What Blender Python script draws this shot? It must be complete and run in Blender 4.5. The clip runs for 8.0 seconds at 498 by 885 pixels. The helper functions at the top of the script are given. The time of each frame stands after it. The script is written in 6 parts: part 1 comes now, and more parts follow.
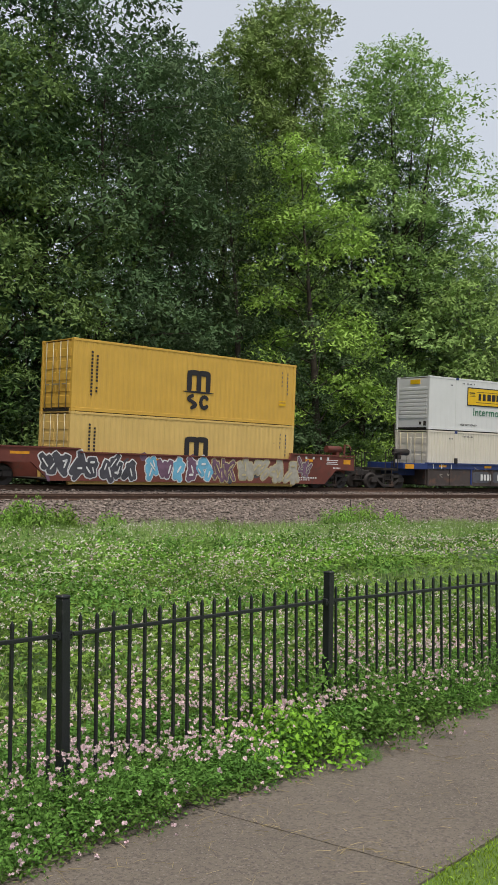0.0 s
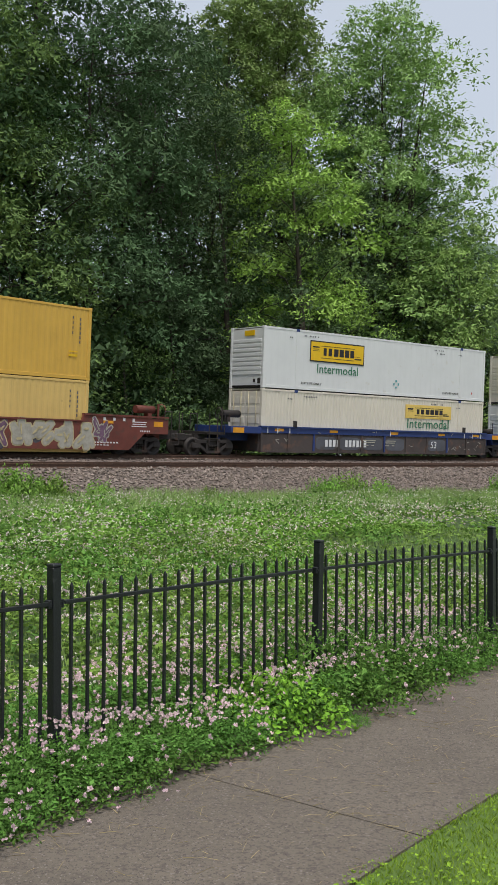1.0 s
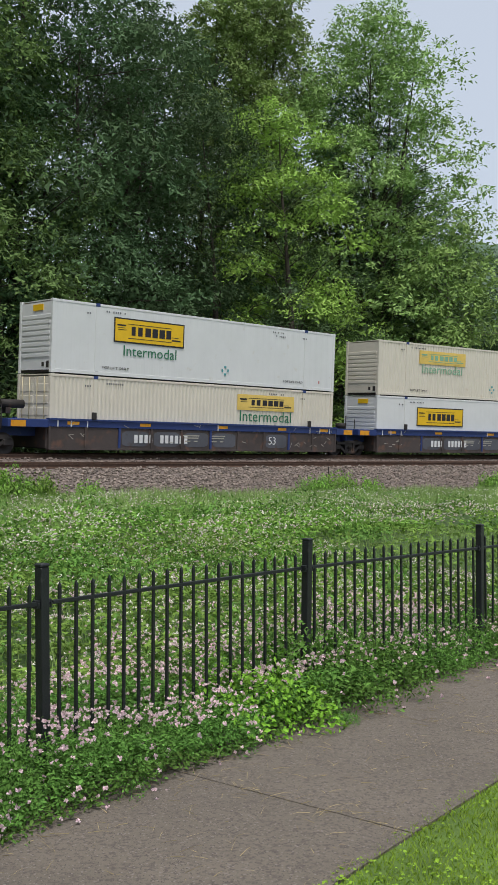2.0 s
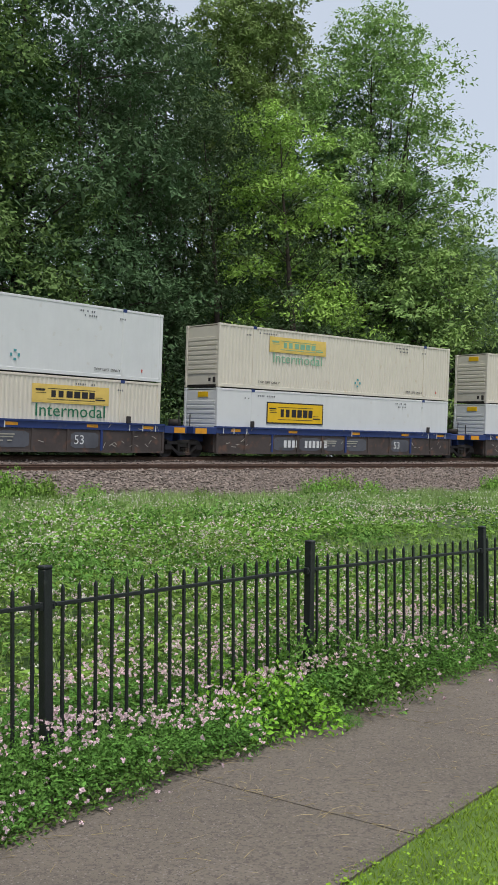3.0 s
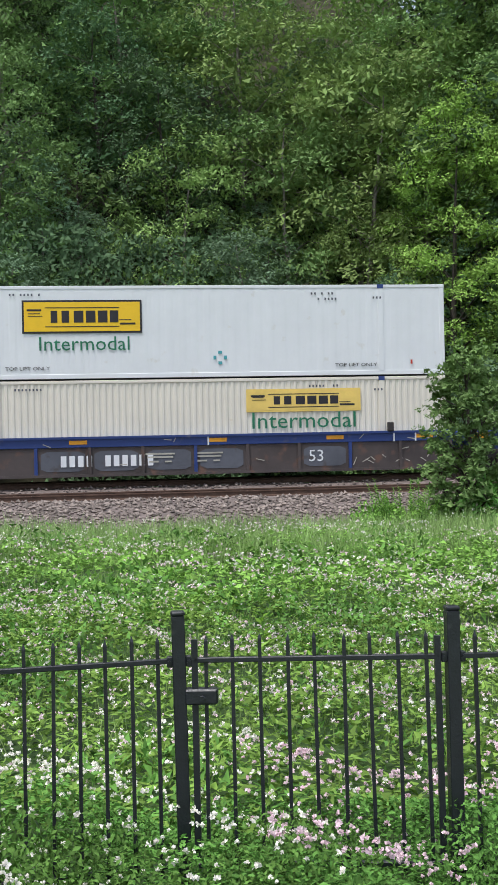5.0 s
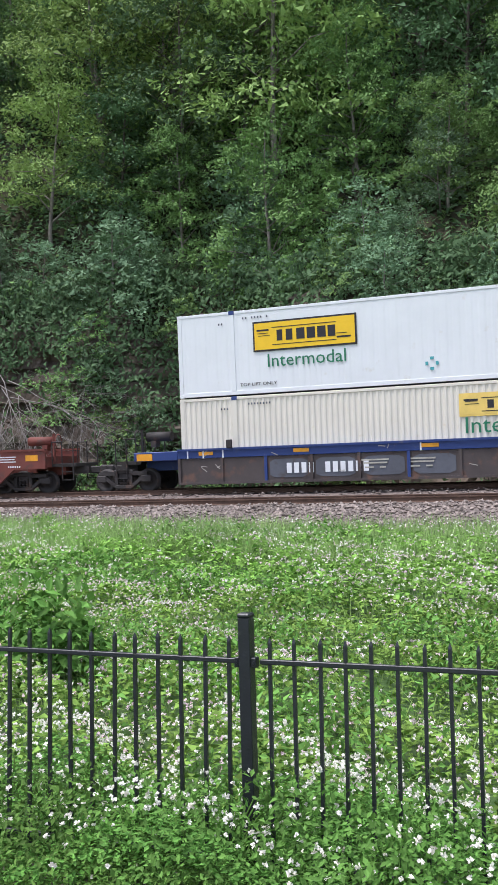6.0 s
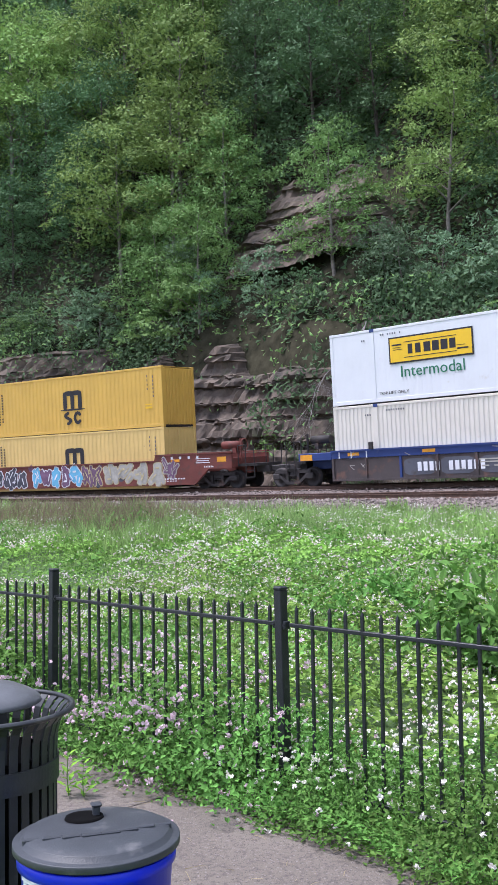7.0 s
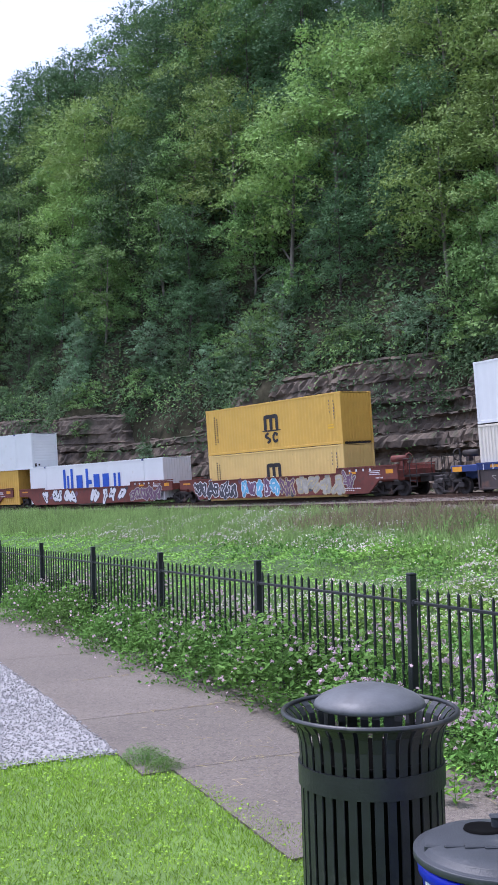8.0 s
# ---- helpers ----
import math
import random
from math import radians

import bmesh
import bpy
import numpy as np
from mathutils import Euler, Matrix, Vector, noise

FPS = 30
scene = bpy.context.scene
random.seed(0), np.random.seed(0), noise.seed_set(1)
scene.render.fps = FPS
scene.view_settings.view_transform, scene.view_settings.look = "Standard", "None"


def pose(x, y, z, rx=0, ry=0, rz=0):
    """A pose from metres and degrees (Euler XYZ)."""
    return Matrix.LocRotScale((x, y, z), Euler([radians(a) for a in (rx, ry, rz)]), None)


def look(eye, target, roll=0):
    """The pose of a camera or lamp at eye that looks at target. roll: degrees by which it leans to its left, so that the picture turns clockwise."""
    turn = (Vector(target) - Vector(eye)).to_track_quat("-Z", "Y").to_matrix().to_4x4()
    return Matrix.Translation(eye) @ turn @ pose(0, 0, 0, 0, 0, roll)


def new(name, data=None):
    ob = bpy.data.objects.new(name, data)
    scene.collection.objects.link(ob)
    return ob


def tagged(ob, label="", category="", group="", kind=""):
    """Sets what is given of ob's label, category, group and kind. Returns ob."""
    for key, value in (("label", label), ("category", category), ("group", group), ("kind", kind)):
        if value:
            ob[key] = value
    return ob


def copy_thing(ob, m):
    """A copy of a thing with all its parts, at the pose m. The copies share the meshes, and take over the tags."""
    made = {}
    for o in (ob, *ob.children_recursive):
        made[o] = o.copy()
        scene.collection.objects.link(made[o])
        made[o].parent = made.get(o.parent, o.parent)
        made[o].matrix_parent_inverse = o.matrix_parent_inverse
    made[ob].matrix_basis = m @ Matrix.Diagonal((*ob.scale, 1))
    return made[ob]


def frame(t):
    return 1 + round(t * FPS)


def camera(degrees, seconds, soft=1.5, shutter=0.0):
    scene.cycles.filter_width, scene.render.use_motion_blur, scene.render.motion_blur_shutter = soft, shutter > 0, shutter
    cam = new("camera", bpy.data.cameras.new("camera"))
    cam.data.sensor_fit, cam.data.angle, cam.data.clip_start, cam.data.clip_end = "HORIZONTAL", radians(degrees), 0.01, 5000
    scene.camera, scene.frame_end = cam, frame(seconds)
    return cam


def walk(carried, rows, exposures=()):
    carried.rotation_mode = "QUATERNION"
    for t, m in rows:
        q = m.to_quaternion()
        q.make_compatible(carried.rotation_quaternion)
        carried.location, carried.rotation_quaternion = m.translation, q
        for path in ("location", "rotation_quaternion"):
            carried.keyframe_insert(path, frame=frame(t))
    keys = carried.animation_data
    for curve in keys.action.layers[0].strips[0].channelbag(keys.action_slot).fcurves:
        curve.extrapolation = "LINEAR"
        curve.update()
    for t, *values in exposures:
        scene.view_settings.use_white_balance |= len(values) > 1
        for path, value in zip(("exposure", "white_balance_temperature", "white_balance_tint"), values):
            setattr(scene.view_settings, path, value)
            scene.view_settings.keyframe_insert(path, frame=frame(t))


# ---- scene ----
cam = camera(29.03, 8.0)
walk(cam, [
    (0.0, pose(0.000, 0.000, 1.787, 93.227, -0.235, 0.000)),
    (0.5, pose(-0.010, 0.004, 1.790, 92.219, -0.385, -0.188)),
    (1.0, pose(-0.016, 0.011, 1.791, 91.339, -0.303, -0.695)),
    (1.5, pose(-0.001, 0.008, 1.788, 91.287, 0.022, -1.257)),
    (2.8, pose(-0.007, 0.006, 1.787, 91.404, 0.004, -1.290)),
    (3.0, pose(-0.013, 0.003, 1.786, 91.443, -0.008, -1.219)),
    (3.5, pose(0.035, -0.011, 1.792, 91.675, 0.352, 8.162)),
    (3.8, pose(0.043, 0.029, 1.787, 91.976, 0.199, 17.177)),
    (4.0, pose(0.047, 0.047, 1.784, 92.150, 0.319, 21.815)),
    (4.5, pose(-0.010, -0.006, 1.784, 92.602, 0.619, 33.395)),
    (4.7, pose(-0.046, -0.018, 1.773, 92.691, 0.918, 37.782)),
    (5.8, pose(-0.220, -0.001, 1.782, 93.173, 1.214, 73.149)),
    (6.0, pose(-0.213, 0.043, 1.770, 93.236, 0.877, 78.950)),
    (6.5, pose(-0.252, 0.035, 1.784, 92.900, 1.012, 93.050)),
    (7.0, pose(-0.267, -0.079, 1.792, 92.980, 0.848, 102.508)),
    (7.5, pose(-0.255, -0.213, 1.795, 93.132, 1.143, 110.582)),
    (8.0, pose(-0.215, -0.268, 1.798, 93.608, 1.421, 121.922)),
], exposures=[(0.0, 0.1, 6850, 11), (1.2, 0.06, 6500, 10), (3.2, 0.1, 6400, 10), (4.5, 0.34, 6150, 11), (6.0, 0.84, 5950, 16), (7.2, 1.0, 5650, 23), (8.0, 0.82, 5500, 25)])

# ---- light ----
world = bpy.data.worlds.new("sky")
scene.world = world
world.use_nodes = True
wn, wl = world.node_tree.nodes, world.node_tree.links
sky = wn.new("ShaderNodeTexSky")
sky.sky_type, sky.sun_disc = "NISHITA", False
sky.sun_elevation, sky.sun_rotation = radians(67), radians(171)
sky.air_density, sky.dust_density, sky.ozone_density = 1.0, 4.0, 1.0
veil = wn.new("ShaderNodeMix")          # thin cloud over the blue
veil.data_type = "RGBA"
veil.inputs["Factor"].default_value = 0.6
veil.inputs["B"].default_value = (8.2, 8.9, 9.9, 1)
wl.new(sky.outputs["Color"], veil.inputs["A"])
wl.new(veil.outputs["Result"], wn["Background"].inputs["Color"])
wn["Background"].inputs["Strength"].default_value = 0.1
sun = new("sun", bpy.data.lights.new("sun", "SUN"))
sun.data.energy, sun.data.angle, sun.data.color = 2.4, radians(14), (1.0, 0.95, 0.87)
sun.matrix_world = look((6.0, -39.0, 92.0), (0, 0, 0))

# ---- the plan: everything lies on rings round the middle of the curve ----
CX, CY, R = 108.775, -82.989, 166.946
PHI = radians(52.658)
GRADE = 0.003


def ring(rho, s, z=0.0):
    """The place at radius rho; s metres along the train's ring, positive up the grade."""
    a = s / R
    n = Vector((-math.sin(PHI), math.cos(PHI), 0))
    e = Vector((math.cos(PHI), math.sin(PHI), 0))
    return Vector((CX, CY, 0)) + rho * (n * math.cos(a) + e * math.sin(a)) + Vector((0, 0, z))


def ring_np(rho, s, z):
    a = s / R + 0.0
    n0, n1, e0, e1 = -math.sin(PHI), math.cos(PHI), math.cos(PHI), math.sin(PHI)
    return np.stack([CX + rho * (n0 * np.cos(a) + e0 * np.sin(a)), CY + rho * (n1 * np.cos(a) + e1 * np.sin(a)), z + 0 * rho], -1)


def ring_turn(s):
    """Heading of the ring at s: x up the grade, y outwards."""
    return math.degrees(PHI - s / R)


def at_ring(rho, s, z=0.0, spin=0.0, lean=0.0):
    p = ring(rho, s, z)
    return pose(p.x, p.y, p.z, lean, 0, ring_turn(s) + spin)


def polar(x, y):
    dx, dy = x - CX, y - CY
    n0, n1, e0, e1 = -math.sin(PHI), math.cos(PHI), math.cos(PHI), math.sin(PHI)
    return np.hypot(dx, dy), np.arctan2(dx * e0 + dy * e1, dx * n0 + dy * n1) * R


def smooth(a, b, x):
    t = np.clip((x - a) / (b - a), 0, 1)
    return t * t * (3 - 2 * t)


def wave(x, y, seed=0.0):
    """Cheap uneven ground, about -1 to 1."""
    return (np.sin(x * 0.71 + seed) * np.cos(y * 0.53 - seed) + 0.6 * np.sin(x * 1.7 - y * 1.3 + seed * 2) + 0.4 * np.sin(x * 3.1 + y * 2.7 + seed)) / 2


RAIL_NEAR, RAIL_FAR = 1.74, 2.11      # rail heads at s = 0
TRACK_NEAR, TRACK_FAR = 164.1, R + 1.295


def ground_z(rho, s):
    """Height of the open ground: flat park, rising meadow, foot of the ballast."""
    foot = np.clip(0.86 - 0.0085 * s, 0.45, 1.35)
    z = foot * smooth(141.5, 158.5, rho) ** 0.9
    z = z + 0.05 * wave(rho, s, 1.0) * smooth(141.5, 145, rho)
    return z


def cut_foot(s):
    """Radius of the foot of the rock cut."""
    return R + 7.6 + 1.0 * np.sin(s * 0.23) + 0.6 * np.sin(s * 0.61 + 1)


def hill_z(rho, s):
    """The cut hillside behind the tracks."""
    d = rho - cut_foot(s) - 1.0
    mask = smooth(36, 14, s) * (1 - 0.5 * smooth(-96, -150, s))
    low = 8.0 * smooth(0, 3.2, d) * smooth(10, -10, s)
    up = np.clip(d - 2.2, 0, 31 + 8 * smooth(-45, -10, s)) * (1.12 + 0.45 * smooth(-15, -60, s))
    return 1.6 + (low + up) * mask + 0.9 * wave(rho * 0.5, s * 0.45, 2.0) * mask * smooth(1, 5, d)


# ---- materials ----
def mat(name, color, rough=0.8, metal=0.0, vary=0.25, scale=3.0, bump=0.0, bscale=40.0, second=None, island=0.0, through_light=0.0, spec=0.4, per_object=0.0, dirt=None):
    m = bpy.data.materials.new(name)
    m.use_nodes = True
    nt, ns = m.node_tree, m.node_tree.nodes
    b = ns["Principled BSDF"]
    b.inputs["Roughness"].default_value = rough
    b.inputs["Metallic"].default_value = metal
    b.inputs["Specular IOR Level"].default_value = spec
    tc = ns.new("ShaderNodeTexCoord")
    nz = ns.new("ShaderNodeTexNoise")
    nz.inputs["Scale"].default_value, nz.inputs["Detail"].default_value, nz.inputs["Roughness"].default_value = scale, 6, 0.65
    nt.links.new(tc.outputs["Object"], nz.inputs["Vector"])
    ramp = ns.new("ShaderNodeValToRGB")
    c2 = second or tuple(c * (1 - vary) for c in color)
    ramp.color_ramp.elements[0].position, ramp.color_ramp.elements[1].position = 0.32, 0.68
    ramp.color_ramp.elements[0].color, ramp.color_ramp.elements[1].color = (*c2, 1), (*[min(1, c * (1 + vary * 0.4)) for c in color], 1)
    nt.links.new(nz.outputs["Fac"], ramp.inputs["Fac"])
    out = ramp.outputs["Color"]
    if dirt:
        n2 = ns.new("ShaderNodeTexNoise")
        n2.inputs["Scale"].default_value, n2.inputs["Detail"].default_value = dirt[1], 8
        nt.links.new(tc.outputs["Object"], n2.inputs["Vector"])
        r2 = ns.new("ShaderNodeMapRange")
        r2.inputs["From Min"].default_value, r2.inputs["From Max"].default_value = dirt[2], dirt[2] + 0.14
        nt.links.new(n2.outputs["Fac"], r2.inputs["Value"])
        mx = ns.new("ShaderNodeMix")
        mx.data_type = "RGBA"
        mx.inputs["B"].default_value = (*dirt[0], 1)
        nt.links.new(r2.outputs["Result"], mx.inputs["Factor"])
        nt.links.new(out, mx.inputs["A"])
        out = mx.outputs["Result"]
    if island or per_object:
        hs = ns.new("ShaderNodeHueSaturation")
        rnd = ns.new("ShaderNodeNewGeometry").outputs["Random Per Island"] if island else ns.new("ShaderNodeObjectInfo").outputs["Random"]
        mr = ns.new("ShaderNodeMapRange")
        w = island or per_object
        mr.inputs["To Min"].default_value, mr.inputs["To Max"].default_value = 1 - w, 1 + w
        nt.links.new(rnd, mr.inputs["Value"])
        nt.links.new(mr.outputs["Result"], hs.inputs["Value"])
        nt.links.new(out, hs.inputs["Color"])
        out = hs.outputs["Color"]
        if island:
            info = ns.new("ShaderNodeObjectInfo")
            tone = ns.new("ShaderNodeMapRange")
            tone.inputs["To Min"].default_value, tone.inputs["To Max"].default_value = 0.78, 1.22
            nt.links.new(info.outputs["Random"], tone.inputs["Value"])
            mul = ns.new("ShaderNodeMath")
            mul.operation = "MULTIPLY"
            nt.links.new(mr.outputs["Result"], mul.inputs[0])
            nt.links.new(tone.outputs["Result"], mul.inputs[1])
            nt.links.new(mul.outputs["Value"], hs.inputs["Value"])
            m3 = ns.new("ShaderNodeMapRange")
            m3.inputs["To Min"].default_value, m3.inputs["To Max"].default_value = 0.487, 0.511
            nt.links.new(info.outputs["Random"], m3.inputs["Value"])
            nt.links.new(m3.outputs["Result"], hs.inputs["Hue"])
    nt.links.new(out, b.inputs["Base Color"])
    if bump:
        n3 = ns.new("ShaderNodeTexNoise")
        n3.inputs["Scale"].default_value, n3.inputs["Detail"].default_value = bscale, 5
        nt.links.new(tc.outputs["Object"], n3.inputs["Vector"])
        bp = ns.new("ShaderNodeBump")
        bp.inputs["Strength"].default_value, bp.inputs["Distance"].default_value = min(1, bump), 0.02
        nt.links.new(n3.outputs["Fac"], bp.inputs["Height"])
        nt.links.new(bp.outputs["Normal"], b.inputs["Normal"])
    if through_light:
        tr = ns.new("ShaderNodeBsdfTranslucent")
        nt.links.new(out, tr.inputs["Color"])
        ms = ns.new("ShaderNodeMixShader")
        ms.inputs["Fac"].default_value = through_light
        nt.links.new(b.outputs["BSDF"], ms.inputs[1])
        nt.links.new(tr.outputs["BSDF"], ms.inputs[2])
        nt.links.new(ms.outputs["Shader"], ns["Material Output"].inputs["Surface"])
    return m


def grit(m, scale, color, threshold):
    """Fine light grains in a surface."""
    nt, ns = m.node_tree, m.node_tree.nodes
    b = ns["Principled BSDF"]
    src = b.inputs["Base Color"].links[0].from_socket
    v = ns.new("ShaderNodeTexVoronoi")
    v.inputs["Scale"].default_value = scale
    nt.links.new(ns.new("ShaderNodeTexCoord").outputs["Object"], v.inputs["Vector"])
    sep = ns.new("ShaderNodeSeparateColor")
    nt.links.new(v.outputs["Color"], sep.inputs["Color"])
    gt = ns.new("ShaderNodeMath")
    gt.operation = "GREATER_THAN"
    gt.inputs[1].default_value = threshold
    nt.links.new(sep.outputs["Red"], gt.inputs[0])
    mx = ns.new("ShaderNodeMix")
    mx.data_type = "RGBA"
    mx.inputs["B"].default_value = (*color, 1)
    nt.links.new(gt.outputs["Value"], mx.inputs["Factor"])
    nt.links.new(src, mx.inputs["A"])
    nt.links.new(mx.outputs["Result"], b.inputs["Base Color"])


def leaf_mat(name, color, island=0.2, vary=0.3, scale=0.5):
    return mat(name, color, rough=0.7, vary=vary, scale=scale, island=island, through_light=0.2, spec=0.14)


M_LAWN = mat("lawn_soil", (0.13, 0.22, 0.04), vary=0.4, scale=1.5, bump=0.5, bscale=60)
M_MEADOW = mat("meadow_soil", (0.06, 0.115, 0.026), vary=0.5, scale=0.6, bump=0.8, bscale=20)
M_HILL = mat("forest_floor", (0.06, 0.055, 0.035), rough=1.0, vary=0.6, scale=0.8, bump=1, bscale=3, second=(0.015, 0.016, 0.01), spec=0.05)
M_ROCK = mat("layered_rock", (0.145, 0.112, 0.085), rough=0.95, vary=0.5, scale=0.9, bump=1.0, bscale=5, second=(0.052, 0.044, 0.037), per_object=0.1, dirt=((0.05, 0.06, 0.03), 0.7, 0.56))
M_CONC = mat("path_concrete", (0.178, 0.152, 0.124), rough=0.92, vary=0.16, scale=1.1, bump=0.6, bscale=140, dirt=((0.118, 0.099, 0.085), 45.0, 0.5), per_object=0.05)
grit(M_CONC, 120.0, (0.23, 0.2, 0.175), 0.95)
grit(M_CONC, 160.0, (0.095, 0.08, 0.07), 0.93)
M_GRAVEL = mat("pale_gravel", (0.31, 0.3, 0.29), vary=0.3, scale=8, bump=1, bscale=60, island=0.13)
M_BALLAST = mat("ballast_bed", (0.17, 0.135, 0.12), vary=0.5, scale=6, bump=1, bscale=14, second=(0.08, 0.062, 0.055))
M_STONE = mat("ballast_stone", (0.225, 0.185, 0.16), rough=0.9, vary=0.3, scale=4, island=0.5)
M_TIE = mat("creosote_tie", (0.06, 0.045, 0.036), vary=0.4, scale=8, per_object=0.3)
M_RAIL = mat("rusty_rail", (0.11, 0.065, 0.045), rough=0.75, metal=0.2, vary=0.4, scale=5)
M_RAILTOP = mat("polished_railhead", (0.42, 0.40, 0.39), rough=0.3, metal=0.9, vary=0.15, scale=6)
M_BLACK = mat("black_fence_paint", (0.012, 0.014, 0.018), rough=0.38, vary=0.3, scale=12, bump=0.15, bscale=90, dirt=((0.05, 0.05, 0.05), 14, 0.68), spec=0.5)
M_BIN = mat("black_coated_steel", (0.024, 0.026, 0.028), rough=0.40, vary=0.35, scale=9, bump=0.1, bscale=80, dirt=((0.07, 0.07, 0.065), 7, 0.62), spec=0.5)
M_DARKIN = mat("dark_liner_and_hole_shade", (0.005, 0.005, 0.005), rough=0.9, spec=0.05)
M_BLUEBIN = mat("blue_plastic", (0.008, 0.022, 0.62), rough=0.38, vary=0.15, scale=4, bump=0.05, bscale=120)
# base grey lightened to hold the sky's reflection; the rust patches are rust
M_DOME = mat("sky_sheen_worn_lid_steel", (0.11, 0.115, 0.12), rough=0.48, vary=0.3, scale=7, bump=0.08, bscale=60, dirt=((0.16, 0.10, 0.07), 3.5, 0.66))
M_LID = mat("charcoal_plastic_lid", (0.045, 0.05, 0.056), rough=0.5, vary=0.25, scale=6, bump=0.12, bscale=150, dirt=((0.11, 0.11, 0.11), 12, 0.64))
M_WHITE = mat("white_print", (0.72, 0.73, 0.74), rough=0.6, vary=0.1)
M_BARK = mat("bark", (0.075, 0.06, 0.05), rough=0.95, vary=0.5, scale=3, bump=1, bscale=10)
M_PALEBARK = mat("pale_bark", (0.2, 0.175, 0.15), rough=0.95, vary=0.5, scale=3, bump=1, bscale=10)
M_DEAD = mat("dead_grey_wood", (0.26, 0.235, 0.215), rough=0.95, vary=0.4, scale=5)
L_DARK = leaf_mat("dark_leaf", (0.102, 0.178, 0.08))
L_MID = leaf_mat("mid_leaf", (0.18, 0.3, 0.095))
L_BRIGHT = leaf_mat("bright_leaf", (0.33, 0.52, 0.11))
L_LOCUST = leaf_mat("locust_leaf", (0.26, 0.385, 0.115))
L_PALE = leaf_mat("pale_leaf", (0.26, 0.38, 0.125))
L_BLUE = leaf_mat("bluish_leaf", (0.17, 0.27, 0.15))
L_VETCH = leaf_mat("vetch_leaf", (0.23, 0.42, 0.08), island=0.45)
# darker copy of the vetch leaf, the clumps' shade put into its colour
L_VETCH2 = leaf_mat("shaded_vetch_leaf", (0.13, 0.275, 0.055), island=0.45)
L_LIME = leaf_mat("lime_leaf", (0.21, 0.40, 0.045), island=0.3)
L_GRASS = leaf_mat("tall_grass", (0.29, 0.41, 0.14), island=0.4)
L_LAWN = leaf_mat("lawn_blade", (0.25, 0.37, 0.04), island=0.4)
F_PINK = leaf_mat("pink_blossom", (0.78, 0.60, 0.66), island=0.2, vary=0.35)
F_WHITE = leaf_mat("white_blossom", (0.80, 0.76, 0.70), island=0.12, vary=0.1)
M_STRAW = leaf_mat("dry_straw", (0.42, 0.34, 0.18), island=0.3)


# ---- mesh tools ----
def part(name, bm, material, parent=None, label=""):
    me = bpy.data.meshes.new(name)
    bm.to_mesh(me)
    bm.free()
    for m in material if isinstance(material, (list, tuple)) else [material]:
        me.materials.append(m)
    ob = new(name, me)
    if parent:
        ob.parent = parent
    if label:
        ob["label"] = label
    return ob


def share(name, me, parent, m):
    ob = new(name, me)
    ob.parent = parent
    ob.matrix_basis = m
    return ob


def box(bm, x0, y0, z0, x1, y1, z1, mi=0, m=None, bevel=0.0):
    r = bmesh.ops.create_cube(bm, size=1, matrix=Matrix.Translation(((x0 + x1) / 2, (y0 + y1) / 2, (z0 + z1) / 2)) @ Matrix.Diagonal((abs(x1 - x0), abs(y1 - y0), abs(z1 - z0), 1)))
    vs = r["verts"]
    if bevel:
        r2 = bmesh.ops.bevel(bm, geom=list({e for v in vs for e in v.link_edges}), offset=bevel, segments=1, affect="EDGES")
        vs = list({v for f in r2["faces"] for v in f.verts} | {v for v in vs if v.is_valid})
    for f in {f for v in vs for f in v.link_faces}:
        f.material_index = mi
    if m is not None:
        bmesh.ops.transform(bm, matrix=m, verts=vs)
    return vs


def cyl(bm, p, q, r0, r1=None, n=8, mi=0):
    p, q = Vector(p), Vector(q)
    d = q - p
    m = Matrix.Translation((p + q) / 2) @ d.to_track_quat("Z", "Y").to_matrix().to_4x4()
    r = bmesh.ops.create_cone(bm, cap_ends=True, segments=n, radius1=r0, radius2=r0 if r1 is None else r1, depth=d.length, matrix=m)
    for f in {f for v in r["verts"] for f in v.link_faces}:
        f.material_index = mi
        f.smooth = n > 6 and len(f.verts) == 4
    return r["verts"]


def lathe(bm, prof, n=48, mi=0, soft=True):
    """Turn a profile of (radius, height) round z."""
    rows = [[bm.verts.new((r * math.cos(2 * math.pi * i / n), r * math.sin(2 * math.pi * i / n), z)) for i in range(n)] for r, z in prof]
    for a, b in zip(rows, rows[1:]):
        for i in range(n):
            f = bm.faces.new((a[i], a[(i + 1) % n], b[(i + 1) % n], b[i]))
            f.material_index, f.smooth = mi, soft
    return rows


def mesh_np(name, V, F, material):
    """A mesh from arrays: V (n, 3), F (m, 3 or 4)."""
    me = bpy.data.meshes.new(name)
    V, F = np.asarray(V, np.float32), np.asarray(F, np.int32)
    k = F.shape[1]
    me.vertices.add(len(V))
    me.vertices.foreach_set("co", V.ravel())
    me.loops.add(F.size)
    me.loops.foreach_set("vertex_index", F.ravel())
    me.polygons.add(len(F))
    me.polygons.foreach_set("loop_start", np.arange(0, F.size, k, dtype=np.int32))
    me.polygons.foreach_set("use_smooth", np.zeros(len(F), bool))
    me.update(calc_edges=True)
    me.validate()
    for m in material if isinstance(material, (list, tuple)) else [material]:
        me.materials.append(m)
    return me


def unit(a):
    return a / np.maximum(np.linalg.norm(a, axis=-1, keepdims=True), 1e-9)


